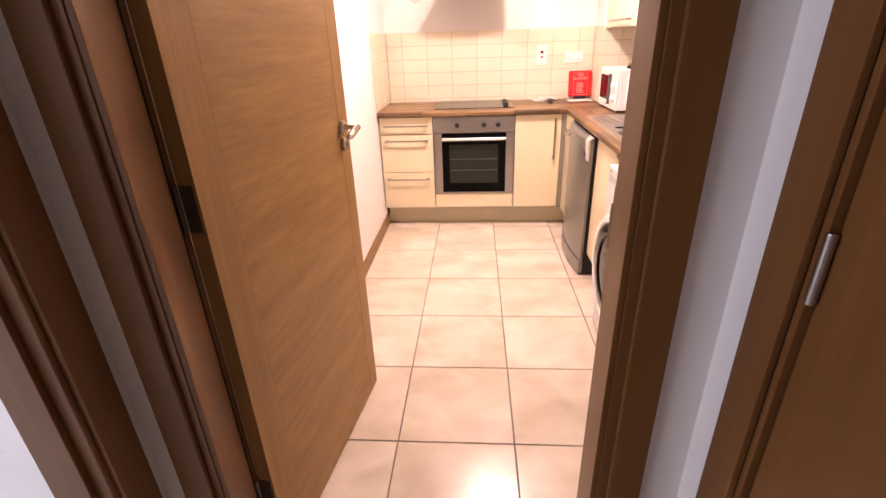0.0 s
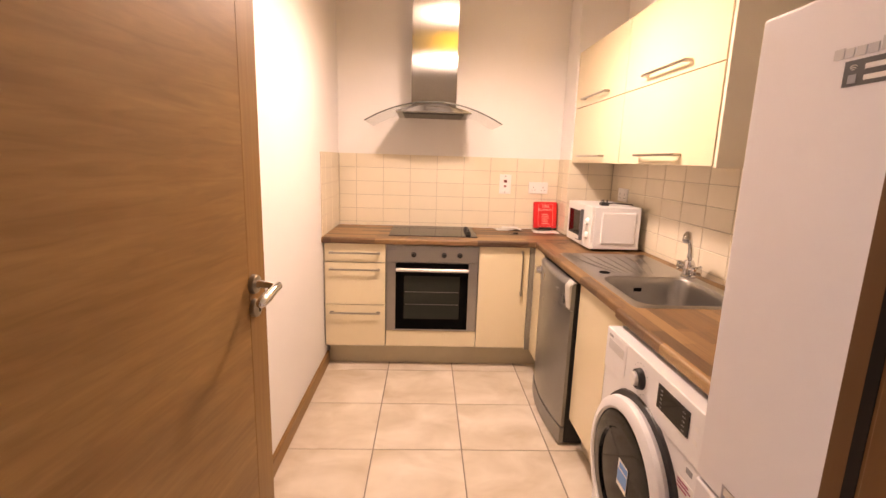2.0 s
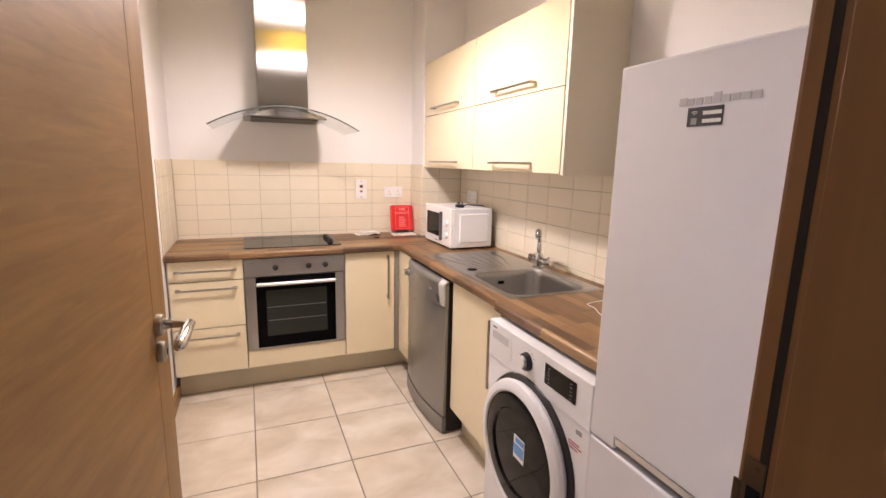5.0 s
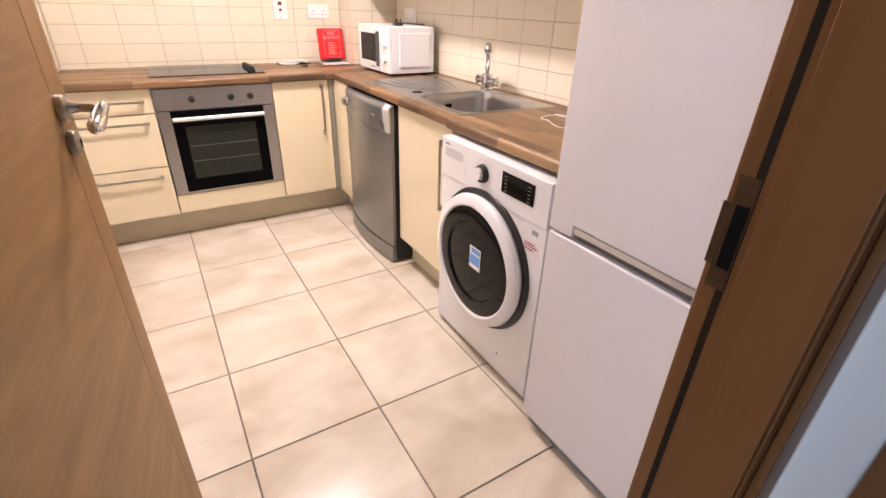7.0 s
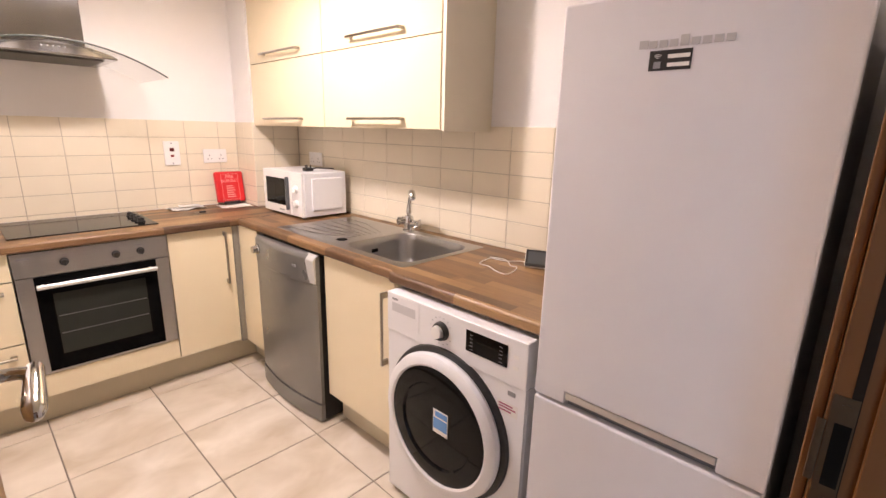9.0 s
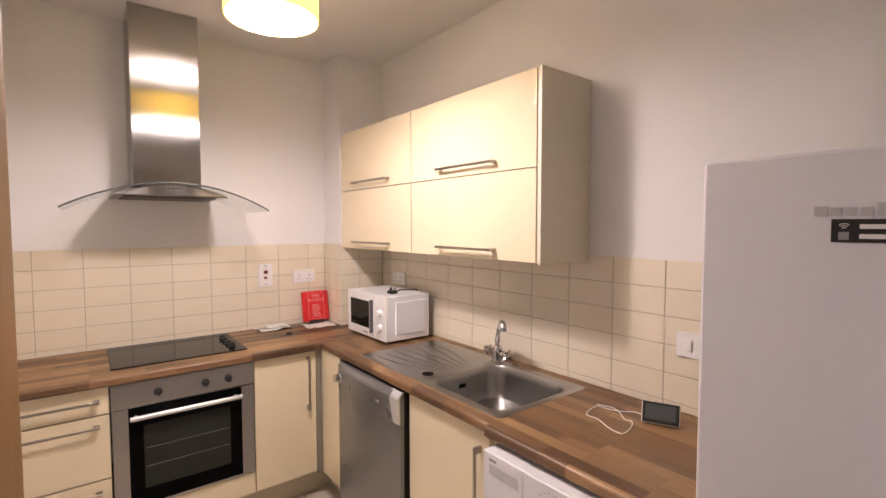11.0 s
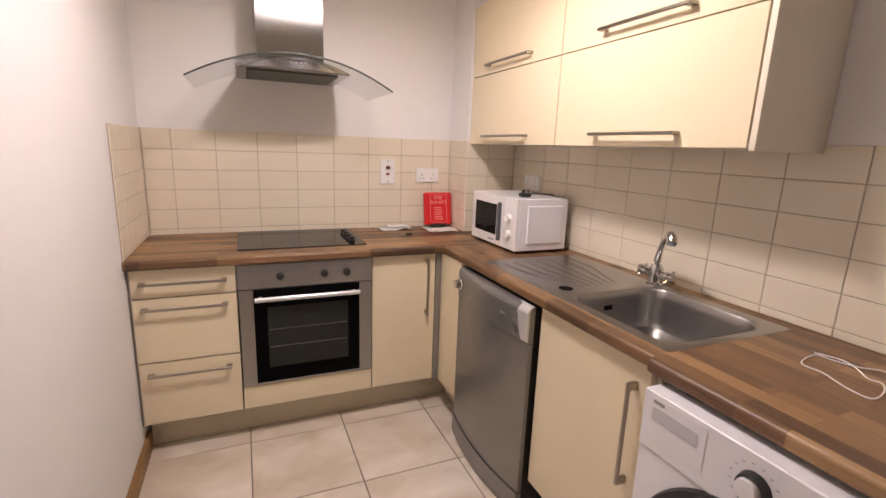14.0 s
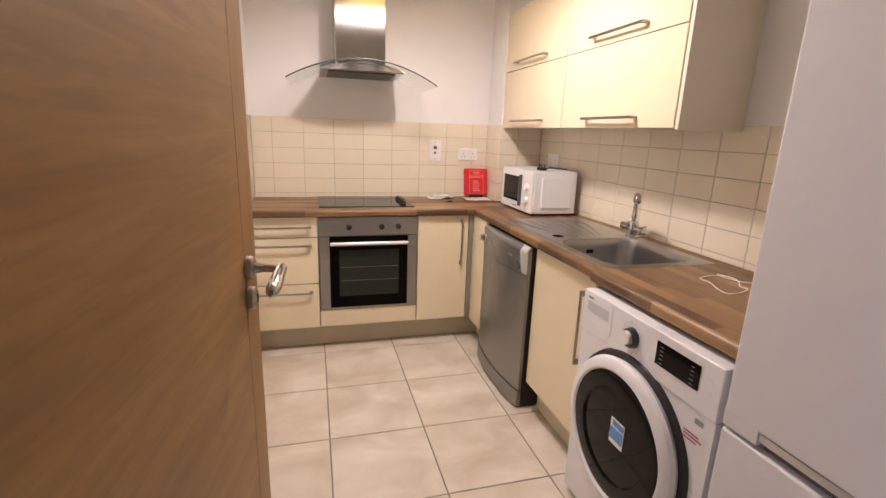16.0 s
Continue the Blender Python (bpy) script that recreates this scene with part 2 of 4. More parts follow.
def rod(p, q, r, r2=None, n=20, bm=None, bevel=0.0):
    """A round bar from p to q."""
    own = bmesh.new()
    p, q = Vector(p), Vector(q)
    bmesh.ops.create_cone(own, cap_ends=True, segments=n, radius1=r, radius2=r if r2 is None else r2, depth=(q - p).length)
    if bevel:
        rim = [e for e in own.edges if len(e.link_faces) == 2 and any(len(f.verts) > 4 for f in e.link_faces)]
        bmesh.ops.bevel(own, geom=rim, offset=bevel, segments=2, affect="EDGES", profile=0.5)
    turn = (q - p).to_track_quat("Z", "Y").to_matrix().to_4x4()
    bmesh.ops.transform(own, verts=own.verts, matrix=Matrix.Translation((p + q) / 2) @ turn)
    return own if bm is None else join(bm, own)


def tube(points, radii, n=14):
    """A round tube through points, with a radius at each."""
    bm = bmesh.new()
    pts = [Vector(p) for p in points]
    rings = []
    for i, p in enumerate(pts):
        d = (pts[min(i + 1, len(pts) - 1)] - pts[max(i - 1, 0)]).normalized()
        q = d.to_track_quat("Z", "Y")
        r = radii[i] if isinstance(radii, (list, tuple)) else radii
        rings.append([bm.verts.new(p + q @ Vector((math.cos(a) * r, math.sin(a) * r, 0))) for a in (2 * math.pi * k / n for k in range(n))])
    for a, b in zip(rings, rings[1:]):
        for k in range(n):
            bm.faces.new((a[k], a[(k + 1) % n], b[(k + 1) % n], b[k]))
    bm.faces.new(rings[0][::-1])
    bm.faces.new(rings[-1])
    bmesh.ops.recalc_face_normals(bm, faces=bm.faces)
    return bm


def lathe(profile, centre, axis, n=48):
    """A body turned round an axis ('x' pointing to -x, or 'z'); profile: (radius, along)."""
    bm = bmesh.new()
    rings = []
    for r, h in profile:
        ring = []
        for k in range(n):
            a = 2 * math.pi * k / n
            c, s = math.cos(a) * r, math.sin(a) * r
            ring.append(bm.verts.new(Vector(centre) + (Vector((-h, c, s)) if axis == "x" else Vector((c, s, h)))))
        rings.append(ring)
    for a, b in zip(rings, rings[1:]):
        for k in range(n):
            bm.faces.new((a[k], a[(k + 1) % n], b[(k + 1) % n], b[k]))
    bmesh.ops.remove_doubles(bm, verts=bm.verts, dist=1e-5)
    bmesh.ops.recalc_face_normals(bm, faces=bm.faces)
    return bm


def finish(name, bm, mat, smooth=True):
    """A mesh with smooth bends and sharp corners; large faces pull the normals, so that flat sides stay flat."""
    me = bpy.data.meshes.new(name)
    bm.to_mesh(me)
    bm.free()
    me.materials.append(mat)
    if smooth:
        for poly in me.polygons:
            poly.use_smooth = True
        me.set_sharp_from_angle(angle=radians(35))
        around = collections.defaultdict(list)
        for poly in me.polygons:
            for v in poly.vertices:
                around[v].append((poly.normal.copy(), poly.area))
        normals = [None] * len(me.loops)
        for poly in me.polygons:
            own = poly.normal.copy()
            for i, v in zip(poly.loop_indices, poly.vertices):
                total = Vector((0, 0, 0))
                for nrm, size in around[v]:
                    if nrm.dot(own) > 0.82:
                        total += nrm * size
                normals[i] = total.normalized() if total.length > 1e-12 else own
        me.normals_split_custom_set(normals)
    return me


def thing(name, at, label, category, group="", kind=""):
    ob = new(name)
    ob.empty_display_size = 0.05
    ob.location = at
    ORIGIN[ob] = Vector(at)
    return tagged(ob, label, category, group, kind)


def part(name, bm, mat, parent, label=""):
    """One mesh under a thing or a part; the bmesh is in world metres."""
    o = ORIGIN[parent]
    bmesh.ops.translate(bm, verts=bm.verts, vec=-o)
    ob = new(name, finish(name, bm, mat))
    ob.parent = parent
    ORIGIN[ob] = o
    return tagged(ob, label)


def whole(name, bm, mat, label, category="", kind="", group=""):
    ob = new(name, finish(name, bm, mat))
    ORIGIN[ob] = Vector((0, 0, 0))
    return tagged(ob, label, category, group, kind)


def words(text, size, m, mat, parent, name="lettering"):
    """Lettering from the built-in font as a flat mesh."""
    cu = bpy.data.curves.new(name, "FONT")
    cu.body, cu.size, cu.extrude, cu.align_x = text, size, 0.0006, "CENTER"
    tmp = new(name, cu)
    bpy.context.view_layer.update()
    me = bpy.data.meshes.new_from_object(tmp)
    bpy.data.objects.remove(tmp)
    bm = bmesh.new()
    bm.from_mesh(me)
    bmesh.ops.transform(bm, verts=bm.verts, matrix=m)
    return part(name, bm, mat, parent)


def bar_handle(parent, p, q, out, mat=None):
    """A flat bar handle from p to q, standing off along out, with square feet."""
    p, q, out = Vector(p), Vector(q), Vector(out)
    d = (q - p).normalized()
    side = d.cross(out).normalized()
    bm = bmesh.new()

    def block(c, half_d, half_o, half_s):
        own = bmesh.new()
        bmesh.ops.create_cube(own, size=2)
        mat4 = Matrix.Identity(4)
        for i, (v, h) in enumerate(((d, half_d), (out.normalized(), half_o), (side, half_s))):
            for r in range(3):
                mat4[r][i] = v[r] * h
        mat4.translation = c
        bmesh.ops.transform(own, verts=own.verts, matrix=mat4)
        bmesh.ops.recalc_face_normals(own, faces=own.faces)
        bmesh.ops.bevel(own, geom=own.edges[:], offset=0.0015, segments=1, affect="EDGES")
        join(bm, own)
    n = out.normalized()
    block((p + q) / 2 + n * 0.029, (q - p).length / 2, 0.0045, 0.0055)
    for e in (p + d * 0.012, q - d * 0.012):
        block(e + n * 0.013, 0.012, 0.0135, 0.0055)
    return part("handle", bm, mat or NICKEL, parent, "satin nickel bar handle")


# ---- floor, walls, ceiling ----
floor = whole("floor", box(0, XR, YS - 0.14, 0, -0.06, -0.004), GROUT, "cream ceramic floor with grey joints", "floor", "structure")
hall_floor = whole("floor_hall", box(-0.13, HX + 0.13, HY, YS - 0.14, -0.06, -0.002), HALL_FLOOR, "pale laminate floor of the hall", "floor", "structure")
whole("floor_room", box(-2.75, -0.13, -5.3, -2.9, -0.06, 0.0), material("pale_floor", (0.78, 0.78, 0.76), 0.35, vary=0.2, stretch=(1, 6, 1)),
      "whitish floor of the bright side room", "floor", "structure")
whole("ceiling", box(-2.9, XR + 0.15, -5.45, 0.15, CEIL, CEIL + 0.12), CEILING, "off-white plain plaster ceiling", "ceiling", "structure")
wall_n = whole("wall_north", box(-0.15, XR + 0.15, 0, 0.15, 0, CEIL), WALL, "off-white painted wall behind the hob", "wall", "structure")
wall_e = whole("wall_east", box(XR, XR + 0.15, YS - 0.14, 0, 0, CEIL), WALL, "off-white painted wall behind the sink", "wall", "structure")
wall_w = whole("wall_west", box(-0.13, 0, YS, 0, 0, CEIL), WALL, "off-white painted side wall", "wall", "structure")
boxing = whole("wall_boxing", box(1.667, XR - 0.001, -0.25, -0.001, 0.86, CEIL - 0.001), WALL, "painted pipe boxing in the corner", "wall", "structure")
DX0, DX1, DTOP = 0.105, 1.015, 2.075
south = box(0.0, DX0, YH, YS, 0, CEIL)
box(DX1, XR, YH, YS, 0, CEIL, bm=south)
box(DX0, DX1, YH, YS, DTOP, CEIL, bm=south)
box(-0.13, 0.0, YH, YS, 0, CEIL, bm=south)
whole("wall_south", south, WALL, "painted wall with the kitchen doorway", "wall", "structure")
LY0, LY1 = -4.30, -3.465                          # doorway of the side room
west = box(-0.13, 0, LY1 + 0.02, YH, 0, CEIL)
box(-0.13, 0, HY, LY0 - 0.02, 0, CEIL, bm=west)
box(-0.13, 0, LY0 - 0.02, LY1 + 0.02, DTOP, CEIL, bm=west)
whole("wall_hall_west", west, WALL, "painted hall wall with an open doorway", "wall", "structure")
EY0, EY1 = -4.31, -3.512                           # closed door of the hall
east = box(HX, HX + 0.13, EY1, YH, 0, CEIL)
box(HX, HX + 0.13, HY, EY0, 0, CEIL, bm=east)
box(HX, HX + 0.13, EY0, EY1, DTOP, CEIL, bm=east)
whole("wall_hall_east", east, WALL, "painted hall wall with a closed door", "wall", "structure")
whole("wall_hall_south", box(-0.13, HX + 0.13, HY - 0.13, HY, 0, CEIL), WALL, "painted end wall of the hall", "wall", "structure")
rm = box(-2.75, -0.13, -2.9, -2.78, 0, CEIL)
box(-2.75, -0.13, -5.42, -5.3, 0, CEIL, bm=rm)
box(-2.87, -2.75, -5.42, -5.25, 0, CEIL, bm=rm)
box(-2.87, -2.75, -3.75, -2.78, 0, CEIL, bm=rm)
box(-2.87, -2.75, -5.25, -3.75, 0, 0.8, bm=rm)
box(-2.87, -2.75, -5.25, -3.75, 2.2, CEIL, bm=rm)
whole("wall_room", rm, WALL, "painted walls of the bright side room", "wall", "structure")

skirt = box(0.001, 0.017, YS + 0.02, -0.487, 0, 0.075)
box(0.001, 0.012, YS + 0.02, -0.487, 0.075, 0.083, bm=skirt)
whole("baseboard", skirt, SKIRT_WOOD, "oak skirting board along the white wall", "skirting", "structure")


def casing(name, x0, x1, top, y_in, y_out, wide, label):
    """Lining, stops and architraves of a doorway in a wall that runs along x."""
    t = thing(name, ((x0 + x1) / 2, (y_in + y_out) / 2, 0), label, "door frame", kind="structure")
    for s, x in ((1, x0), (-1, x1)):
        part("jamb", box(x, x + s * 0.03, y_out + 0.001, y_in - 0.001, 0, top, 0.002), FRAME_WOOD, t)
        part("stop", box(x + s * 0.03, x + s * 0.043, y_out + 0.004, y_in - 0.043, 0, top - 0.03, 0.002), FRAME_WOOD, t)
        part("seal", box(x + s * 0.0295, x + s * 0.0308, y_in - 0.030, y_in - 0.020, 0, top - 0.03), SEAL, t, "black rubber door seal")
        for yy, d in ((y_out, -1), (y_in, 1)):
            bm = box(x + s * 0.012, x - s * (wide - 0.012), yy, yy + d * 0.013, 0, top + wide - 0.02, 0.003)
            part("architrave", bm, FRAME_WOOD, t)
    part("head", box(x0 + 0.03, x1 - 0.03, y_out + 0.001, y_in - 0.001, top - 0.03, top - 0.001, 0.002), FRAME_WOOD, t)
    for yy, d in ((y_out, -1), (y_in, 1)):
        part("head_architrave", box(x0 + 0.013, x1 - 0.013, yy, yy + d * 0.013, top - 0.012, top + wide - 0.02, 0.003), FRAME_WOOD, t)
    return t


casing_1 = casing("door_frame", DX0, DX1, DTOP, YS, YH, 0.066, "brown stained wooden door frame of the kitchen")
sp = box(0.9828, 0.985, -3.249, -3.2245, 0.970, 1.120, 0.0)
box(0.9825, 0.985, -3.2235, -3.2145, 1.0, 1.085, 0.001, bm=sp)
plate = part("strike_plate", sp, AGED, casing_1, "worn aged brass strike plate")
part("latch_hole", box(0.9818, 0.9827, -3.247, -3.231, 1.0, 1.085), DARK, plate)
for z in (0.98, 1.108):
    part("screw", rod((0.984, -3.238, z), (0.9816, -3.238, z), 0.004, n=10), AGED, plate)


def side_casing(name, x_face, into, y0, y1, top, wide, label):
    """Lining and architraves of a doorway in a hall wall that runs along y; into: the side on which the wall lies."""
    t = thing(name, (x_face, (y0 + y1) / 2, 0), label, "door frame", kind="structure")
    for s, y in ((1, y0), (-1, y1)):
        part("jamb", box(x_face, x_face + into * 0.13, y - s * 0.019, y + s * 0.012, 0, top, 0.002), FRAME_WOOD, t)
        part("stop", box(x_face + into * 0.03, x_face + into * 0.075, y + s * 0.012, y + s * 0.026, 0, top - 0.02, 0.002), FRAME_WOOD, t)
        bm = box(x_face, x_face - into * 0.013, y, y - s * wide, 0, top + wide, 0.003)
        part("architrave", bm, FRAME_WOOD, t)
    part("head", box(x_face, x_face + into * 0.13, y0, y1, top - 0.02, top - 0.001, 0.002), FRAME_WOOD, t)
    part("head_architrave", box(x_face, x_face - into * 0.013, y0, y1, top, top + wide, 0.003), FRAME_WOOD, t)
    return t


casing_2 = side_casing("door_frame", 0.0, -1, LY0, LY1, DTOP, 0.078, "brown stained door frame of the bright room")
pl2 = part("strike_plate", box(-0.112, -0.076, LY1 - 0.0142, LY1 - 0.0122, 1.05, 1.22), SILVER_LIGHT, casing_2, "pale metal strike plate")
part("latch_hole", box(-0.103, -0.085, LY1 - 0.0150, LY1 - 0.0143, 1.08, 1.17), DARK, pl2)
casing_3 = side_casing("door_frame", HX, 1, EY0, EY1, DTOP, 0.075, "brown stained door frame in the hall")
hall_door = thing("door_2", (HX + 0.03, (EY0 + EY1) / 2, 0), "closed brown wooden door in the hall", "door", kind="structure")
part("leaf", box(HX + 0.012, HX + 0.028, EY0 + 0.014, EY1 - 0.014, 0.008, DTOP - 0.022, 0.002), FRAME_WOOD, hall_door)
for z in (0.3, 1.05, 1.85):
    part("hinge", rod((HX + 0.004, EY1 - 0.014, z), (HX + 0.004, EY1 - 0.014, z + 0.1), 0.007, bevel=0.002), STEEL, hall_door, "steel hinge knuckle")

# ---- kitchen door, standing open ----
DOOR_AT = (0.182, -3.236, 0.0)
door = thing("door_1", (0, 0, 0), "open oak-veneered door with a satin lever handle", "door", kind="structure")
L = 0.782
part("panel", box(-0.040, -0.0006, 0.1, L - 0.075, 0.008, 2.035), DOOR_H, door, "oak veneer with crossways grain")
part("hinge_stile", box(-0.040, 0, 0, 0.0995, 0.008, 2.035, 0.0012), DOOR_V, door, "oak stile with upright grain")
part("lock_stile", box(-0.040, 0, L - 0.0745, L, 0.008, 2.035, 0.0012), DOOR_V, door, "oak stile with upright grain")
for z in (0.22, 1.035, 1.85):
    hb = box(-0.037, -0.006, -0.0022, -0.0002, z, z + 0.1)
    rod((-0.044, -0.006, z), (-0.044, -0.006, z + 0.1), 0.0065, bm=hb, bevel=0.002)
    box(-0.058, -0.044, -0.010, -0.007, z, z + 0.1, bm=hb)
    part("hinge", hb, material("aged_hinge", (0.12, 0.10, 0.08), 0.4, metal=0.8), door, "dark metal butt hinge")
HZ, HY1 = 1.122, L - 0.058
def dome(y, z, r, h):
    """A round rose with a softly domed face, standing on the door's face."""
    bm = lathe([(r, 0.0), (r, 0.45 * h), (0.93 * r, 0.75 * h), (0.7 * r, 0.93 * h), (0.3 * r, h), (0.0, h)], (0, 0, 0), "z", 32)
    bmesh.ops.transform(bm, verts=bm.verts, matrix=Matrix.Translation((0.0, y, z)) @ pose(0, 0, 0, 0, 90, 0))
    return bm


lever = part("lever_handle", dome(HY1, HZ, 0.022, 0.014), NICKEL, door, "satin nickel lever handle")
part("neck", tube([(0.010, HY1, HZ), (0.028, HY1, HZ), (0.045, HY1 - 0.001, HZ - 0.001), (0.056, HY1 - 0.008, HZ - 0.003)], [0.0115, 0.008, 0.0075, 0.009], 18), CHROME, lever)
GRIP = [(0.012, 0.0, 0.002), (0.010, 0.0, 0.006), (0.004, 0.001, 0.0095), (-0.02, 0.005, 0.0105), (-0.05, 0.012, 0.012), (-0.072, 0.0165, 0.0118), (-0.083, 0.0185, 0.009), (-0.088, 0.0195, 0.005), (-0.0895, 0.02, 0.0015)]
part("grip", tube([(0.058, HY1 + dy, HZ - dz) for dy, dz, r in GRIP], [r for dy, dz, r in GRIP], 20), CHROME, lever)
part("escutcheon", dome(HY1, HZ - 0.056, 0.021, 0.014), NICKEL, door, "round satin escutcheon")
part("keyhole", box(0.0141, 0.0147, HY1 - 0.002, HY1 + 0.002, HZ - 0.064, HZ - 0.05), DARK, door)
part("rear_lever", tube([(-0.040, HY1, HZ), (-0.09, HY1, HZ), (-0.10, HY1 - 0.02, HZ), (-0.10, HY1 - 0.11, HZ - 0.015)], [0.02, 0.01, 0.01, 0.008]), NICKEL, door)
door.matrix_world = pose(*DOOR_AT, 0, 0, -7.6)
ds = thing("door_stop", (0.30, -2.66, 0), "small black rubber door stop on the tiles", "door stop")
part("base", rod((0.245, -2.62, 0.0), (0.245, -2.62, 0.022), 0.017, 0.014, bevel=0.003), BLACK, ds)

# ---- worktop ----
wt = thing("worktop", (1.0, -0.3, 0.86), "L-shaped walnut butcher-block laminate worktop", "worktop")
Z0 = WT - 0.038


def nosed(length0, length1, front, back, axis):
    """A strip of worktop with a rounded front edge, along x or y."""
    bm = bmesh.new()
    r = 0.012
    d = 1 if back > front else -1
    prof = [(back, Z0), (front + d * r * 0.6, Z0)]
    prof += [(front + d * (r - r * math.cos(a)), WT - r + r * math.sin(a)) for a in (k * math.pi / 12 for k in range(7))]
    prof.insert(2, (front, Z0 + 0.008))
    prof.append((back, WT))
    ends = []
    for s in (length0, length1):
        ends.append([bm.verts.new((s, v, z) if axis == "x" else (v, s, z)) for v, z in prof])
    k = len(prof)
    for i in range(k):
        bm.faces.new((ends[0][i], ends[0][(i + 1) % k], ends[1][(i + 1) % k], ends[1][i]))
    bm.faces.new(ends[0])
    bm.faces.new(ends[1][::-1])
    bmesh.ops.recalc_face_normals(bm, faces=bm.faces)
    return bm


b1 = nosed(0.001, WF + 0.02, -0.612, -0.55, "x")
box(0.001, WF + 0.02, -0.55, -0.002, Z0, WT, bm=b1)
box(WF + 0.02, XR - 0.001, -0.6, -0.252, Z0, WT, bm=b1)
box(WF + 0.02, 1.665, -0.252, -0.002, Z0, WT, bm=b1)
part("hob_run", b1, WORKTOP_X, wt)
SY0, SY1 = -1.93, -1.485                           # bowl's cut-out
b2 = nosed(-1.957, -0.602, WF, WF + 0.06, "y")
join(b2, nosed(-2.645, -1.9572, WF - 0.02, WF + 0.06, "y"))
box(WF + 0.06, XR - 0.001, -2.645, SY0, Z0, WT, bm=b2)
box(WF + 0.06, 1.47, SY0, SY1, Z0, WT, bm=b2)
box(1.88, XR - 0.001, SY0, SY1, Z0, WT, bm=b2)
box(WF + 0.06, XR - 0.001, SY1, -0.602, Z0, WT, bm=b2)
part("sink_run", b2, WORKTOP_Y, wt)
part("joint_strip", box(WF + 0.005, 1.66, -0.6035, -0.6005, WT - 0.001, WT + 0.0006), BLACK, wt, "dark mitre joint line")
whole("sealant", box(0.002, 1.665, -0.006, -0.001, WT, WT + 0.006), WHITE_PLASTIC, "white silicone bead along the tiles", "sealant", "structure")

# ---- base units ----
YF = -0.58                                         # door fronts of the hob run
XF = 1.40                                          # door fronts of the sink run


def front_y(parent, name, x0, x1, z0, z1):
    return part(name, box(x0 + 0.0015, x1 - 0.0015, YF, YF + 0.018, z0 + 0.0015, z1 - 0.0015, 0.002), CREAM, parent)


dr = thing("drawer_unit", (0.21, -0.3, 0.15), "cream gloss three-drawer base unit", "drawer unit")
part("body", box(0.003, 0.408, YF + 0.02, -0.01, 0.15, Z0 - 0.001), CARCASS, dr)
for z0, z1, zh in ((0.736, 0.860, 0.800), (0.448, 0.733, 0.690), (0.160, 0.445, 0.395)):
    f = front_y(dr, "drawer_front", 0.012, 0.408, z0, z1)
    bar_handle(f, (0.045, YF, zh), (0.372, YF, zh), (0, -1, 0))
ov = thing("oven_housing", (0.71, -0.3, 0.15), "cream base unit round the built-in oven", "oven housing")
part("body", box(0.411, 1.015, YF + 0.03, -0.01, 0.15, 0.27), CARCASS, ov)
front_y(ov, "filler_panel", 0.411, 1.015, 0.160, 0.272)
cu = thing("base_unit", (1.19, -0.3, 0.15), "cream gloss base unit with one door", "cabinet")
part("body", box(1.018, 1.36, YF + 0.02, -0.01, 0.15, Z0 - 0.001), CARCASS, cu)
f = front_y(cu, "door", 1.017, 1.352, 0.160, 0.860)
bar_handle(f, (1.302, YF, 0.535), (1.302, YF, 0.835), (0, -1, 0))
cp = thing("corner_panel", (1.39, -0.6, 0.15), "cream corner post with grey trim", "corner post")
part("trim", box(1.3535, 1.3845, YF - 0.004, YF + 0.016, 0.15, Z0 - 0.001, 0.002), material("grey_trim", (0.30, 0.28, 0.24), 0.4, metal=0.4), cp, "grey metal corner trim")
part("panel", box(1.385, 1.403, -0.82, YF - 0.004, 0.15, Z0 - 0.001, 0.002), CREAM, cp)
su = thing("sink_unit", (1.69, -1.69, 0.15), "cream gloss sink base unit with one door", "cabinet")
part("body", box(XF + 0.02, XF + 0.035, -1.935, -1.455, 0.15, Z0 - 0.001), CARCASS, su)
part("side", box(XF + 0.02, XR - 0.01, -1.955, -1.937, 0.15, Z0 - 0.001), CREAM_EDGE, su)
f = part("door", box(XF, XF + 0.018, -1.938, -1.452, 0.160, 0.860, 0.002), CREAM, su)
bar_handle(f, (XF, -1.895, 0.49), (XF, -1.895, 0.80), (-1, 0, 0))
pn = thing("plinth", (0.7, -0.53, 0), "beige plinth boards under the base units", "plinth")
part("board", box(0.018, 1.475, -0.485, -0.470, 0.001, 0.148, 0.001), PLINTH, pn)
part("return_board", box(1.475, 1.49, -0.84, -0.472, 0.001, 0.148, 0.001), PLINTH, pn)
part("sink_board", box(1.475, 1.49, -1.955, -1.45, 0.001, 0.148, 0.001), PLINTH, pn)

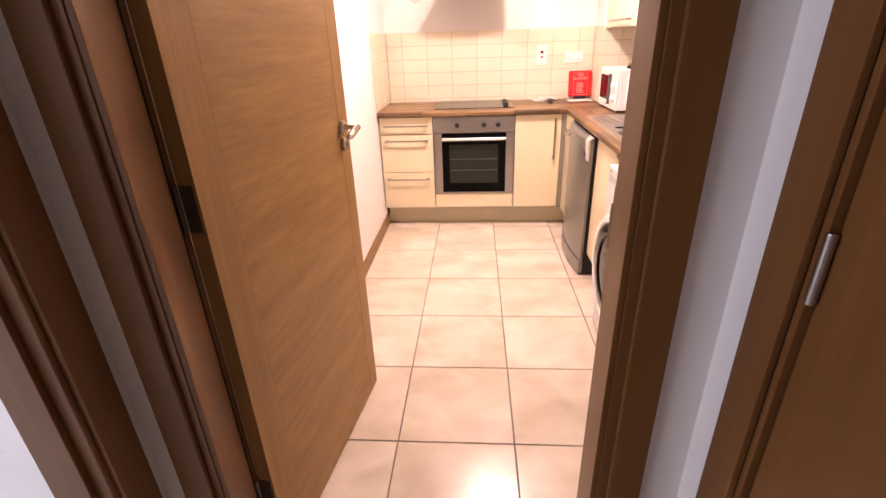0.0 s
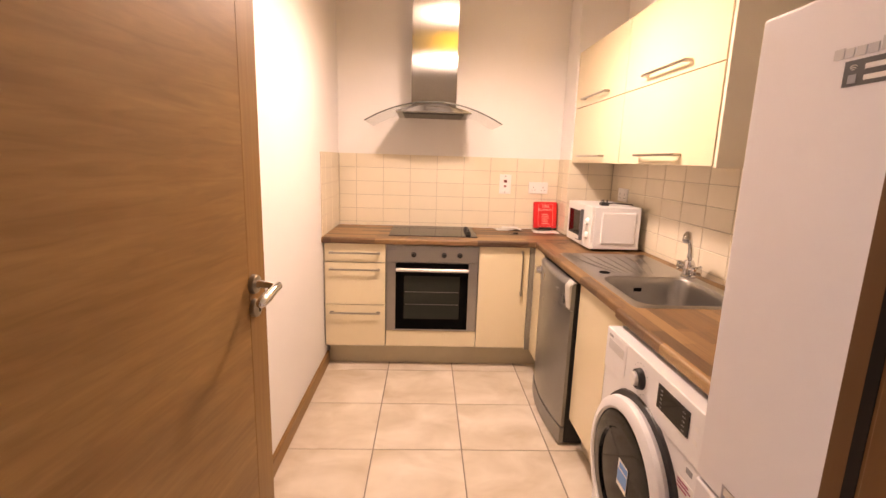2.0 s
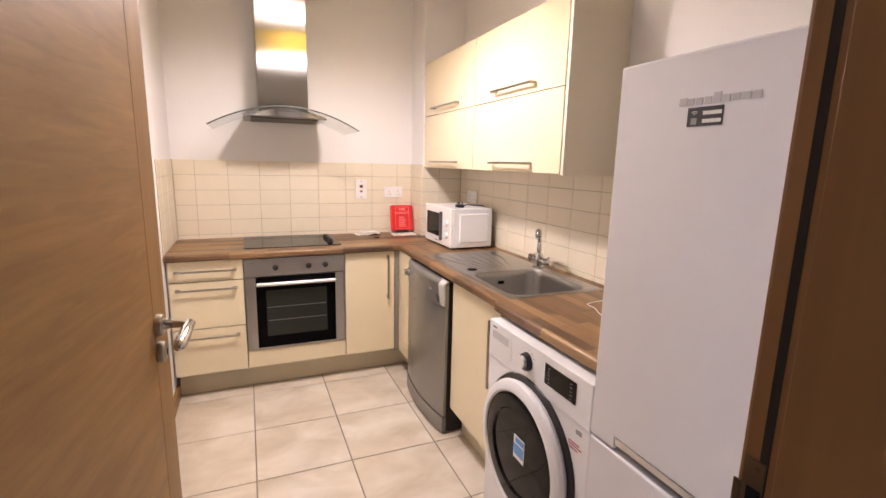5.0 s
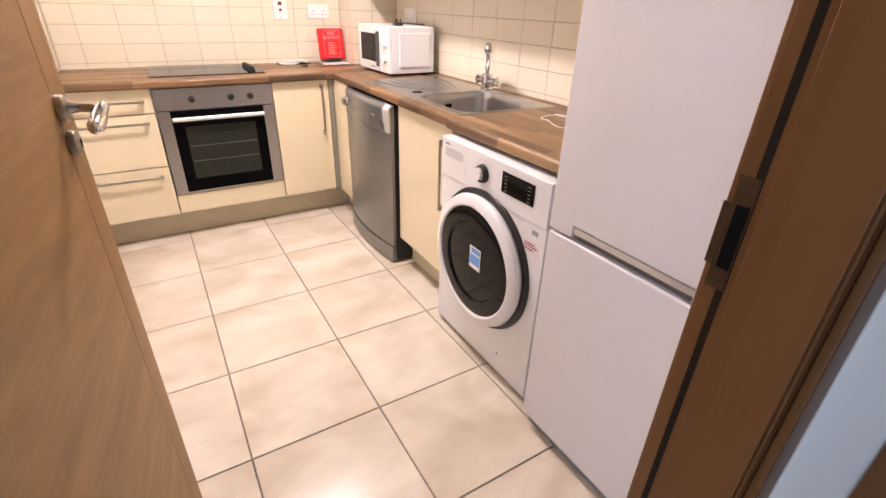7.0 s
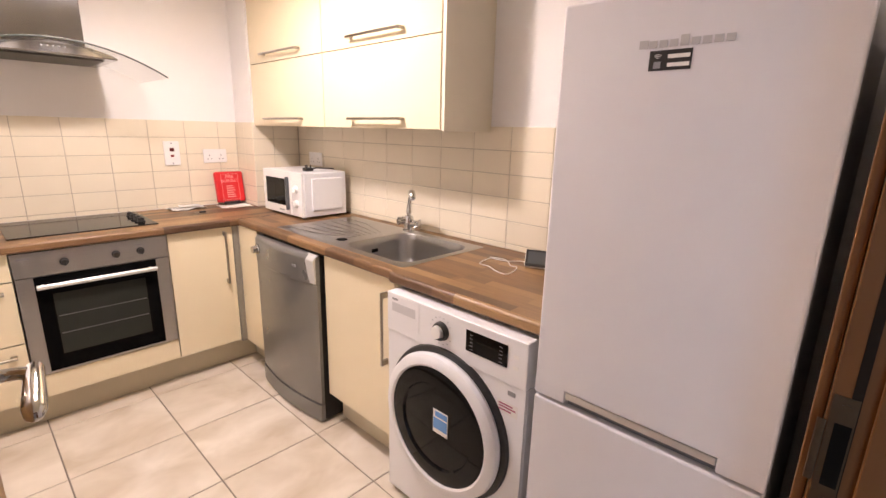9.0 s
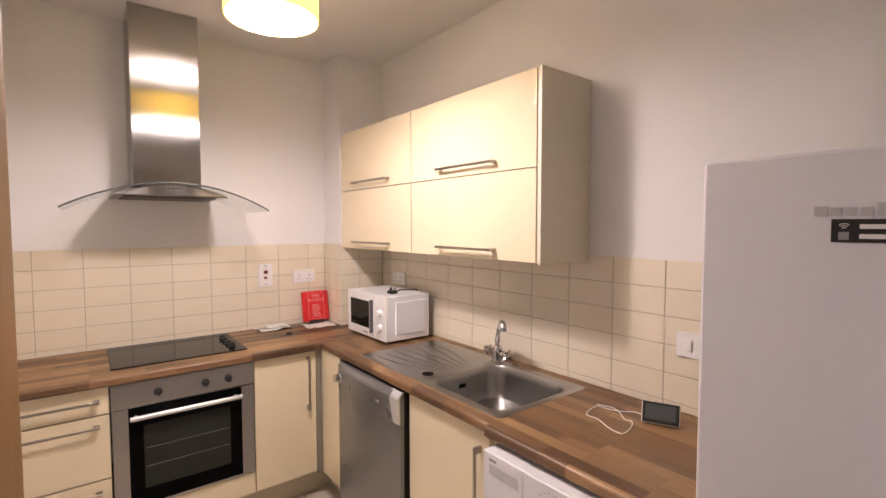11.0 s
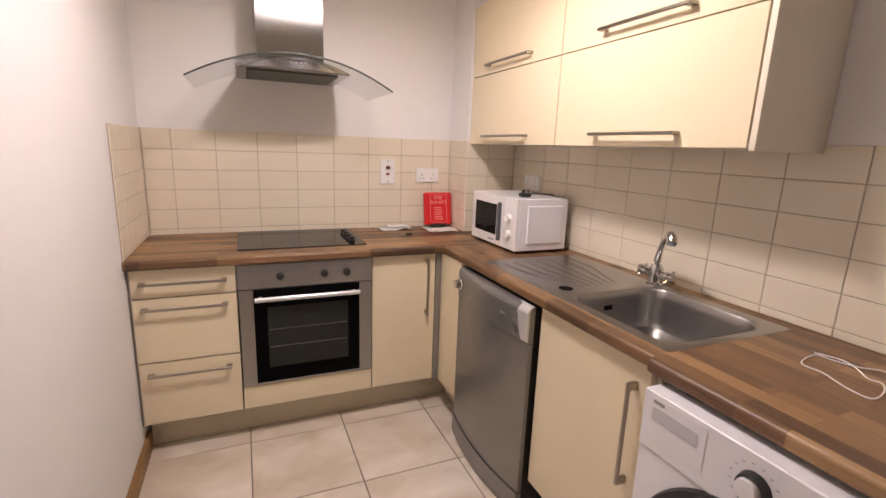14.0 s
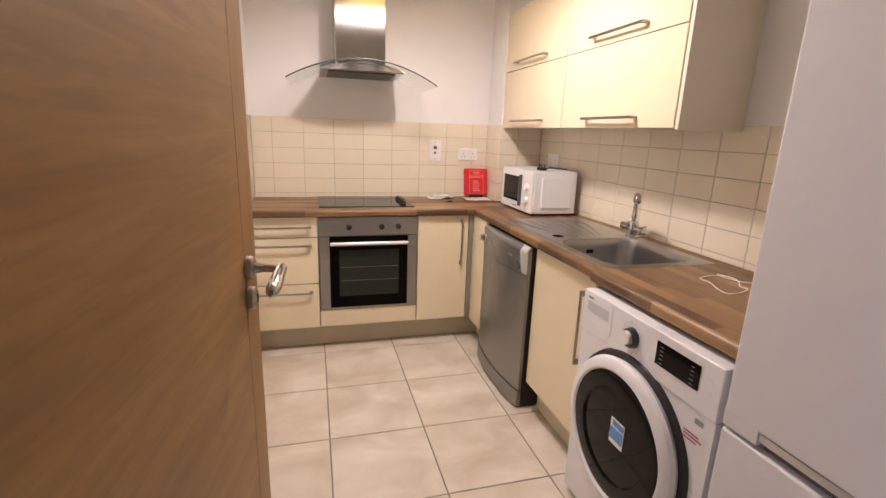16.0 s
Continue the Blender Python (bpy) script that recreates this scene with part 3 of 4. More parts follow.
# ---- oven ----
oven = thing("oven", (0.713, -0.3, 0.275), "built-in stainless steel oven with black glass door", "oven")
OX0, OX1, OB, OT = 0.4115, 1.0135, 0.276, 0.856
part("cavity", box(OX0 + 0.02, OX1 - 0.02, YF + 0.032, -0.05, OB + 0.01, OT - 0.005), DARK, oven)
panel = part("control_panel", box(OX0, OX1, YF - 0.012, YF + 0.03, 0.745, OT, 0.003), STEEL, oven, "brushed steel control panel")
for x in (0.590, 0.787, 0.890):
    kb = lathe([(0.0, 0.0), (0.017, 0.0), (0.017, 0.006), (0.013, 0.008), (0.012, 0.024), (0.0, 0.025)], (0, 0, 0), "z", 24)
    box(-0.0035, 0.0035, -0.014, 0.014, 0.02, 0.031, 0.001, bm=kb)
    bmesh.ops.transform(kb, verts=kb.verts, matrix=Matrix.Translation((x, YF - 0.012, 0.797)) @ pose(0, 0, 0, 90))
    part("knob", kb, BLACK, panel, "black control knob")
    part("marking", box(x - 0.012, x + 0.012, YF - 0.0128, YF - 0.0121, 0.826, 0.829), GREY, panel)
part("badge", box(0.428, 0.475, YF - 0.0128, YF - 0.0121, 0.826, 0.833), GREY, panel)
d = part("door", box(OX0 + 0.002, OX1 - 0.002, YF - 0.008, YF + 0.026, OB, 0.742, 0.003), STEEL, oven, "steel-edged drop-down door")
part("glass", box(OX0 + 0.062, OX1 - 0.062, YF - 0.012, YF - 0.0082, OB + 0.012, 0.7405, 0.001), OVEN_FRONT, d, "black glass front")
part("window", box(OX0 + 0.118, OX1 - 0.118, YF - 0.0134, YF - 0.0122, OB + 0.085, 0.655, 0.0005), OVEN_GLASS, d, "dark see-through oven window")
for z in (0.46, 0.545):
    part("rack_bar", box(OX0 + 0.125, OX1 - 0.125, YF - 0.0142, YF - 0.0136, z, z + 0.003), RACK, d)
hb = rod((OX0 + 0.066, YF - 0.042, 0.700), (OX1 - 0.066, YF - 0.042, 0.700), 0.011, n=20, bevel=0.003)
for x in (OX0 + 0.09, OX1 - 0.09):
    rod((x, YF - 0.042, 0.70), (x, YF - 0.01, 0.70), 0.007, bm=hb)
part("handle", hb, SILVER_LIGHT, d, "silver tubular handle")

# ---- hob ----
hob = thing("hob", (0.713, -0.26, WT), "black ceramic glass hob in the worktop", "hob")
HB0, HB1 = -0.495, -0.03
part("plate", box(0.418, 1.012, HB0, HB1, WT + 0.0005, WT + 0.006, 0.0025), BLACK_GLASS, hob)
for y in (-0.395, -0.325, -0.255, -0.185):
    kb = lathe([(0.0, 0.0), (0.020, 0.0), (0.020, 0.004), (0.016, 0.006), (0.015, 0.021), (0.0, 0.022)], (0.957, y, WT + 0.006), "z", 24)
    box(0.957 - 0.004, 0.957 + 0.004, y - 0.016, y + 0.016, WT + 0.022, WT + 0.030, 0.001, bm=kb)
    part("knob", kb, BLACK, hob, "black hob knob")

# ---- extractor hood ----
hood = thing("extractor_hood", (0.697, -0.2, 1.70), "stainless chimney hood with a curved glass canopy", "extractor hood")
CX = 0.697
part("chimney", box(CX - 0.153, CX + 0.153, -0.285, -0.001, 1.752, CEIL - 0.002, 0.003), STEEL_V, hood, "tall brushed steel duct cover")
cb = bmesh.new()
nx, rows = 28, []
for i in range(nx + 1):
    u = -1 + 2 * i / nx
    x = CX + u * 0.245
    yf = -0.44 - 0.055 * (1 - u * u)
    zt = 1.757 - 0.042 * u * u
    rows.append([cb.verts.new(v) for v in ((x, -0.002, zt), (x, yf, zt - 0.006), (x, yf - 0.001, 1.7035), (x, yf + 0.002, 1.700), (x, -0.002, 1.698))])
for a, b in zip(rows, rows[1:]):
    for k in range(5):
        cb.faces.new((a[k], a[(k + 1) % 5], b[(k + 1) % 5], b[k]))
cb.faces.new(rows[0])
cb.faces.new(rows[-1][::-1])
bmesh.ops.recalc_face_normals(cb, faces=cb.faces)
part("canopy", cb, material("dark_canopy_steel", (0.36, 0.355, 0.35), 0.22, metal=1, fine=0.2, fine_scale=4, stretch=(1, 60, 200)), hood, "brushed steel canopy")
part("filter", box(CX - 0.2, CX + 0.2, -0.40, -0.06, 1.694, 1.698), material("filter_mesh", (0.12, 0.115, 0.10), 0.5, metal=0.5, fine=0.4, fine_scale=300), hood, "grey mesh grease filter")
for k in range(5):
    part("button", rod((CX - 0.04 + k * 0.02, -0.493, 1.728), (CX - 0.04 + k * 0.02, -0.499, 1.728), 0.0032, n=12), STEEL, hood)
gb = bmesh.new()
top, bot = [], []
for i in range(41):
    u = -1 + 2 * i / 40
    x = CX + u * 0.437
    z = 1.762 - 0.122 * u * u
    yf = -0.50 - 0.03 * (1 - u * u)
    top.append([gb.verts.new((x, y, z)) for y in (-0.004, yf)])
    bot.append([gb.verts.new((x, y, z - 0.006)) for y in (-0.004, yf)])
for i in range(40):
    gb.faces.new((top[i][0], top[i][1], top[i + 1][1], top[i + 1][0]))
    gb.faces.new((bot[i][0], bot[i + 1][0], bot[i + 1][1], bot[i][1]))
    gb.faces.new((top[i][1], bot[i][1], bot[i + 1][1], top[i + 1][1]))
    gb.faces.new((top[i][0], top[i + 1][0], bot[i + 1][0], bot[i][0]))
gb.faces.new((top[0][0], bot[0][0], bot[0][1], top[0][1]))
gb.faces.new((top[40][0], top[40][1], bot[40][1], bot[40][0]))
bmesh.ops.recalc_face_normals(gb, faces=gb.faces)
part("glass_canopy", gb, HOOD_GLASS, hood, "clear curved glass wing")
ge = tube([(CX + u * 0.437, -0.503 - 0.03 * (1 - u * u), 1.759 - 0.122 * u * u) for u in (-1 + k / 16 for k in range(33))], 0.0038, 8)
part("glass_edge", ge, GLASS_EDGE, hood, "dark polished glass edge")

# ---- wall units ----
UX, UZ0, UZ1, UZM = 1.678, 1.415, 2.14, 1.775
for y0, y1, h0, h1 in ((-1.058, -0.252, -0.848, -0.437), (-1.893, -1.060, -1.680, -1.300)):
    u = thing("wall_unit", (1.83, (y0 + y1) / 2, UZ0), "cream gloss wall unit with two flap doors", "wall cabinet", "wall units over the sink")
    part("body", box(UX + 0.021, XR - 0.001, y0 + 0.002, y1 - 0.001, UZ0 + 0.002, UZ1 - 0.002, 0.001), CARCASS, u)
    for z0, z1, zh in ((UZ0, UZM - 0.002, 1.457), (UZM + 0.002, UZ1, 1.818)):
        f = part("flap_door", box(UX, UX + 0.018, y0 + 0.002, y1 - 0.002, z0, z1, 0.002), CREAM, u)
        bar_handle(f, (UX, h0, zh), (UX, h1, zh), (-1, 0, 0))
part("side_panel", box(UX + 0.004, XR - 0.001, -1.912, -1.8945, UZ0 - 0.006, UZ1 + 0.004, 0.001), material("cream_side", (0.78, 0.71, 0.56), 0.4, vary=0.06), u, "cream side panel")

# ---- sink and tap ----
sink = thing("sink", (1.68, -1.45, WT), "stainless steel inset sink with ribbed drainer", "sink")


def rounded(cx, cy, hx, hy, r, n=10):
    pts = []
    for qx, qy, a0 in ((1, 1, 0), (-1, 1, 90), (-1, -1, 180), (1, -1, 270)):
        for k in range(n):
            a = radians(a0 + 90 * k / (n - 1))
            pts.append((cx + qx * (hx - r) + r * math.cos(a), cy + qy * (hy - r) + r * math.sin(a)))
    return pts


BX, BY, BHX, BHY = 1.668, -1.708, 0.196, 0.212


def ring(bm, pts, z):
    return [bm.verts.new((x, y, z)) for x, y in pts]


def bridge(bm, a, b):
    for k in range(len(a)):
        bm.faces.new((a[k], a[(k + 1) % len(a)], b[(k + 1) % len(b)], b[k]))


bm = bmesh.new()
SX0, SX1, SYB, SYF = 1.432, 1.932, -0.945, -1.950
o0 = ring(bm, rounded((SX0 + SX1) / 2, (SYB + SYF) / 2, (SX1 - SX0) / 2, (SYB - SYF) / 2, 0.022), WT + 0.0005)
o1 = ring(bm, rounded((SX0 + SX1) / 2, (SYB + SYF) / 2, (SX1 - SX0) / 2 - 0.012, (SYB - SYF) / 2 - 0.012, 0.022), WT + 0.004)
i0 = ring(bm, rounded(BX, BY, BHX + 0.006, BHY + 0.006, 0.075), WT + 0.0045)
bridge(bm, o0, o1)
bridge(bm, o1, i0)
prev = i0
for inset, z, r in ((0.0, -0.002, 0.072), (-0.005, -0.03, 0.07), (-0.012, -0.115, 0.068), (-0.022, -0.137, 0.065), (-0.045, -0.148, 0.055), (-0.15, -0.152, 0.02)):
    cur = ring(bm, rounded(BX, BY, BHX + inset, BHY + inset, min(r, BHX + inset - 0.001)), WT + z)
    bridge(bm, prev, cur)
    prev = cur
bm.faces.new(prev)
bmesh.ops.recalc_face_normals(bm, faces=bm.faces)
part("basin", bm, SINK_STEEL, sink)
for k in range(7):
    x0 = 1.50 + k * 0.055
    rb = tube([(x0 + 0.02 * (k - 3) * 0.3, -1.02, WT + 0.0052), (x0, -1.2, WT + 0.0058), (1.66 + (x0 - 1.66) * 0.55, -1.42, WT + 0.0052)], [0.0012, 0.0032, 0.0012], 8)
    part("drainer_rib", rb, SINK_STEEL, sink)
part("drain_slot", rod((1.52, -1.42, WT + 0.0048), (1.52, -1.42, WT + 0.0062), 0.026, n=24), DARK, sink, "dark round waste hole")
part("waste", rod((BX, BY, WT - 0.1515), (BX, BY, WT - 0.149), 0.04, n=28), CHROME, sink, "chrome waste plug seat")
part("overflow", box(1.63, 1.665, BY + BHY - 0.011, BY + BHY - 0.008, WT - 0.062, WT - 0.045), DARK, sink, "dark overflow slot")
tap = thing("mixer_tap", (1.895, -1.475, WT), "chrome mixer tap with a curved swivel spout", "tap")
TX, TY = 1.893, -1.475
part("body", lathe([(0.0, 0.0), (0.032, 0.0), (0.032, 0.006), (0.025, 0.012), (0.026, 0.062), (0.018, 0.08), (0.0, 0.083)], (TX, TY, WT + 0.0045), "z", 28), CHROME, tap)
SPOUT = ((0, 0.07, 0.018), (0.0, 0.10, 0.0145), (0.008, 0.122, 0.012), (0.026, 0.148, 0.011), (0.062, 0.180, 0.011), (0.108, 0.208, 0.0115), (0.14, 0.221, 0.0125),
         (0.162, 0.223, 0.0155), (0.178, 0.215, 0.0175), (0.187, 0.199, 0.017))
part("spout", tube([(TX - 0.61 * d, TY - 0.79 * d, WT + z) for d, z, r in SPOUT], [r for d, z, r in SPOUT]), CHROME, tap)
part("aerator", rod((TX - 0.114, TY - 0.1477, WT + 0.201), (TX - 0.1155, TY - 0.1497, WT + 0.191), 0.0125, n=18), GREY, tap)
for s in (-1, 1):
    part("valve", tube([(TX, TY + s * 0.01, WT + 0.045), (TX, TY + s * 0.045, WT + 0.047), (TX, TY + s * 0.05, WT + 0.047), (TX, TY + s * 0.075, WT + 0.049), (TX, TY + s * 0.08, WT + 0.049)],
                       [0.015, 0.015, 0.018, 0.020, 0.014]), CHROME, tap, "chrome tap head")
    for k in range(4):
        a = radians(45 + 90 * k)
        c = Vector((TX, TY + s * 0.064, WT + 0.048))
        part("tap_lug", rod(c, c + Vector((math.cos(a), 0, math.sin(a))) * 0.029, 0.0075, 0.006, n=10, bevel=0.002), CHROME, tap)

# ---- dishwasher ----
dw = thing("dishwasher", (1.65, -1.14, 0), "silver freestanding dishwasher under the worktop", "dishwasher")
DY0, DY1 = -1.437, -0.842
part("body", box(1.382, XR - 0.06, DY0 + 0.002, DY1 - 0.002, 0.012, 0.846, 0.003), material("dark_casing", (0.022, 0.021, 0.02), 0.45, spec=0.3), dw, "dark grey casing")


def bowed(x_edge, bow, y0, y1, z0, z1, thick, top_round=0.0):
    """A door panel whose front bows out in plan."""
    bm = bmesh.new()
    cols = []
    n = 16
    zs = [z0, z1 - top_round] + [z1 - top_round + top_round * math.sin(a) for a in (k * math.pi / 12 for k in range(1, 7))] if top_round else [z0, z1]
    back = [0.0, 0.0] + [top_round * (1 - math.cos(a)) for a in (k * math.pi / 12 for k in range(1, 7))] if top_round else [0.0, 0.0]
    for i in range(n + 1):
        u = -1 + 2 * i / n
        x = x_edge - bow * (1 - u * u)
        y = y0 + (y1 - y0) * i / n
        f = [bm.verts.new((x + bk, y, z)) for z, bk in zip(zs, back)]
        cols.append(f + [bm.verts.new((x_edge + thick, y, z1)), bm.verts.new((x_edge + thick, y, z0))])
    k = len(cols[0])
    for a, b in zip(cols, cols[1:]):
        for j in range(k):
            bm.faces.new((a[j], a[(j + 1) % k], b[(j + 1) % k], b[j]))
    bm.faces.new(cols[0])
    bm.faces.new(cols[-1][::-1])
    bmesh.ops.remove_doubles(bm, verts=bm.verts, dist=1e-6)
    bmesh.ops.recalc_face_normals(bm, faces=bm.faces)
    return bm


part("door", bowed(1.367, 0.032, DY0, DY1, 0.105, 0.712, 0.016), SILVER, dw, "silver bowed door")
pa = part("control_panel", bowed(1.364, 0.032, DY0, DY1, 0.715, 0.852, 0.020, 0.025), SILVER, dw, "silver panel with rounded top")
hd = bowed(1.3535, 0.003, DY0 + 0.001, DY0 + 0.112, 0.722, 0.8535, 0.02, 0.03)
for v in hd.verts:
    v.co.y -= 0.03 * max(0.0, (v.co.z - 0.722) / 0.13) * (v.co.y - DY0) / 0.112
    if v.co.z < 0.73:
        v.co.x += 0.005
part("handle", hd, SILVER_LIGHT, pa, "pale grab handle at the panel's end")
part("knob", lathe([(0.0, 0.036), (0.018, 0.034), (0.021, 0.012), (0.026, 0.008), (0.026, 0.0)], (1.3545, DY1 - 0.05, 0.785), "x", 28), CHROME, pa, "round programme knob")
for k, y in enumerate((-1.275, -1.295)):
    part("button", box(1.3365, 1.346, y - 0.006, y + 0.006, 0.778, 0.79, 0.002), GREY, pa)
part("kick_plate", bowed(1.362, 0.032, DY0, DY1, 0.012, 0.098, 0.022), SILVER, dw)

# ---- washing machine ----
wm = thing("washing_machine", (1.62, -2.3, 0), "white front-loading washer-dryer with black porthole", "washing machine")
WX, WY0, WY1 = 1.325, -2.597, -1.992
part("body", box(WX + 0.012, 1.90, WY0, WY1, 0.012, 0.700, 0.006), WHITE, wm)
part("front", box(WX, WX + 0.0115, WY0 + 0.001, WY1 - 0.001, 0.03, 0.7002, 0.0015), WHITE, wm)
pa = part("control_panel", box(WX - 0.004, WX + 0.10, WY0, WY1, 0.7012, 0.848, 0.004, segments=3), WHITE, wm)
part("top", box(WX + 0.1005, 1.90, WY0, WY1, 0.7005, 0.848, 0.004), WHITE, wm)
dwr = part("detergent_drawer", box(WX - 0.0055, WX - 0.0042, -2.160, -2.008, 0.735, 0.840, 0.0006), WHITE, pa)
# flat plate on the drawer; its grey is the shade of the grip's hollow
part("grip", box(WX - 0.0066, WX - 0.0056, -2.142, -2.022, 0.782, 0.815, 0.0004), material("grip_shadow_grey", (0.56, 0.55, 0.56), 0.4), dwr, "recessed grip, its shade put in as grey")
part("badge", box(WX - 0.0062, WX - 0.0056, -2.052, -2.022, 0.824, 0.832), GREY, dwr)
part("dial", lathe([(0.0, 0.026), (0.020, 0.025), (0.024, 0.004), (0.024, 0.0)], (WX - 0.0042, -2.262, 0.780), "x", 32), WHITE_PLASTIC, pa, "white programme dial")
part("dial_ring", lathe([(0.0245, 0.0), (0.0245, 0.018), (0.030, 0.014), (0.033, 0.0)], (WX - 0.0042, -2.266, 0.780), "x", 32), BLACK, pa, "black dial collar")
for k in range(14):
    a = radians(-60 + k * 300 / 13)
    y, z = -2.264 + 0.047 * math.sin(a), 0.780 + 0.047 * math.cos(a)
    part("tick", box(WX - 0.0049, WX - 0.0043, y - 0.003, y + 0.003, z - 0.0008, z + 0.0008), GREY, pa)
part("display", box(WX - 0.0062, WX - 0.0043, -2.530, -2.372, 0.752, 0.822, 0.0008), BLACK_GLASS, pa, "black touch display")
for k in range(5):
    for j in range(2):
        y, z = -2.388 - j * 0.112, 0.760 + k * 0.012
        part("icon", box(WX - 0.0068, WX - 0.0063, y - 0.012, y, z, z + 0.0015), GREY, pa)
for z in (0.755, 0.79):
    part("button", box(WX - 0.0052, WX - 0.0043, -2.568, -2.550, z, z + 0.012, 0.0004), WHITE_PLASTIC, pa)
part("load_print", box(WX - 0.0007, WX - 0.0001, -2.562, -2.535, 0.665, 0.68), GREY, wm)
st = part("sticker", box(WX - 0.0008, WX - 0.0001, -2.573, -2.500, 0.600, 0.640), PAPER, wm, "white sticker with maroon print")
for z, w in ((0.628, 0.05), (0.619, 0.06), (0.609, 0.045)):
    part("print", box(WX - 0.0014, WX - 0.0009, -2.506 - w, -2.506, z, z + 0.005), MAROON, st)
DC = (WX - 0.0005, -2.285, 0.455)
# raised black ring painted as the shadow gap round the porthole door
part("door_recess", lathe([(0.225, 0.0), (0.270, 0.0), (0.266, 0.010), (0.225, 0.014)], DC, "x", 64), BLACK, wm, "dark shadow ring")
dd = part("door", lathe([(0.246, 0.012), (0.252, 0.026), (0.248, 0.040), (0.236, 0.049), (0.216, 0.051), (0.209, 0.045)], DC, "x", 72), WHITE, wm, "white round porthole door")
part("glass", lathe([(0.211, 0.043), (0.195, 0.048), (0.155, 0.050), (0.150, 0.043), (0.10, 0.046), (0.0, 0.048)], DC, "x", 64), BLACK_GLASS, dd, "black porthole glass")
lab = part("label", box(DC[0] - 0.0492, DC[0] - 0.0478, -2.345, -2.280, 0.440, 0.525), PAPER, dd, "blue and white energy label")
part("print", box(DC[0] - 0.0498, DC[0] - 0.0493, -2.343, -2.282, 0.455, 0.495), BLUE, lab)
part("print", box(DC[0] - 0.0498, DC[0] - 0.0493, -2.343, -2.290, 0.501, 0.520), BLUE, lab)
part("filter_mark", box(WX - 0.001, WX - 0.0001, -2.43, -2.424, 0.105, 0.12), GREY, wm)
for y in (WY0 + 0.06, WY1 - 0.06):
    for x in (WX + 0.06, 1.86):
        part("foot", rod((x, y, 0), (x, y, 0.014), 0.02, n=16), BLACK, wm)

# ---- fridge freezer ----
fr = thing("fridge_freezer", (1.6, -2.91, 0), "tall white fridge freezer with recessed handle", "fridge")
FX, FY0, FY1, FT, FS = 1.268, -3.165, -2.655, 1.676, 0.752
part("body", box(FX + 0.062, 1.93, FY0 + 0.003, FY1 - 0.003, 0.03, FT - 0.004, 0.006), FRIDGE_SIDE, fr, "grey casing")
part("gasket", box(FX + 0.05, FX + 0.0615, FY0 + 0.012, FY1 - 0.012, 0.06, FT - 0.02), GREY, fr, "grey door gasket")
ud = box(FX, FX + 0.05, FY0, FY1, FS + 0.035, FT, 0.007, segments=3)
box(FX + 0.0005, FX + 0.0495, FY1 - 0.085, FY1 - 0.0005, FS + 0.004, FS + 0.048, 0.003, bm=ud)
box(FX + 0.0005, FX + 0.0495, FY0 + 0.0005, FY0 + 0.085, FS + 0.004, FS + 0.048, 0.003, bm=ud)
ud = part("fridge_door", ud, FRIDGE_WHITE, fr)
# back of the grip coloured dark grey for the shade under the lip
part("handle_recess", box(FX + 0.022, FX + 0.049, FY0 + 0.086, FY1 - 0.086, FS - 0.004, FS + 0.0345), material("grip_shade", (0.14, 0.135, 0.14), 0.5), ud, "recessed grip, its shade put in as grey")
part("handle_lip", box(FX + 0.002, FX + 0.021, FY0 + 0.086, FY1 - 0.086, FS + 0.016, FS + 0.0345, 0.003), material("champagne_strip", (0.64, 0.60, 0.56), 0.35, metal=0.5), ud, "silver grip lip")
part("freezer_door", box(FX, FX + 0.05, FY0, FY1, 0.055, FS - 0.005, 0.007, segments=3), FRIDGE_WHITE, fr)
part("hinge_cap", box(FX + 0.015, FX + 0.085, FY0 + 0.012, FY0 + 0.055, FT - 0.003, FT + 0.016, 0.005), WHITE_PLASTIC, fr)
part("kick_plate", box(FX + 0.03, FX + 0.06, FY0 + 0.01, FY1 - 0.01, 0.001, 0.05), GREY, fr)
bd = part("badge", box(FX - 0.0012, FX - 0.0001, -2.843, -2.826, 1.572, 1.587), BADGE, ud, "raised metal badge")
for k in range(1, 9):
    y = -2.826 - k * 0.0187
    tall = 0.006 if k == 4 else 0.0
    part("badge", box(FX - 0.0012, FX - 0.0001, y - 0.0145, y, 1.572, 1.585 + tall), BADGE, ud)
stk = part("sticker", box(FX - 0.0010, FX - 0.0001, -2.924, -2.848, 1.531, 1.567), BLACK, ud, "black sticker with white boxes")
for z in (1.537, 1.552):
    part("print", box(FX - 0.0016, FX - 0.0011, -2.921, -2.882, z, z + 0.007), PAPER, stk)
part("print", box(FX - 0.0016, FX - 0.0011, -2.870, -2.857, 1.535, 1.547), GREY, stk)
for r in (0.003, 0.006, 0.009):
    part("print", tube([(FX - 0.0013, -2.8635 + r * math.sin(radians(a)), 1.551 + r * math.cos(radians(a))) for a in range(-45, 50, 15)], 0.0006, 6), PAPER, stk)

# ---- microwave ----
mw = thing("microwave", (1.78, -0.65, WT), "white microwave oven with black door window", "microwave")
MX0, MX1, MY0, MY1, MZ0, MZ1 = 1.632, 1.925, -0.878, -0.425, 0.914, 1.165
part("body", box(MX0 + 0.016, MX1, MY0, MY1, MZ0, MZ1, 0.006, segments=3), WHITE, mw)
part("side_panel", box(MX0 + 0.06, MX1 - 0.03, MY0 - 0.007, MY0 + 0.007, MZ0 + 0.032, MZ1 - 0.032, 0.0065, segments=3), WHITE, mw, "raised white side panel")
part("control_panel", box(MX0, MX0 + 0.0155, MY0 + 0.001, MY0 + 0.122, MZ0, MZ1, 0.004), WHITE_PLASTIC, mw)
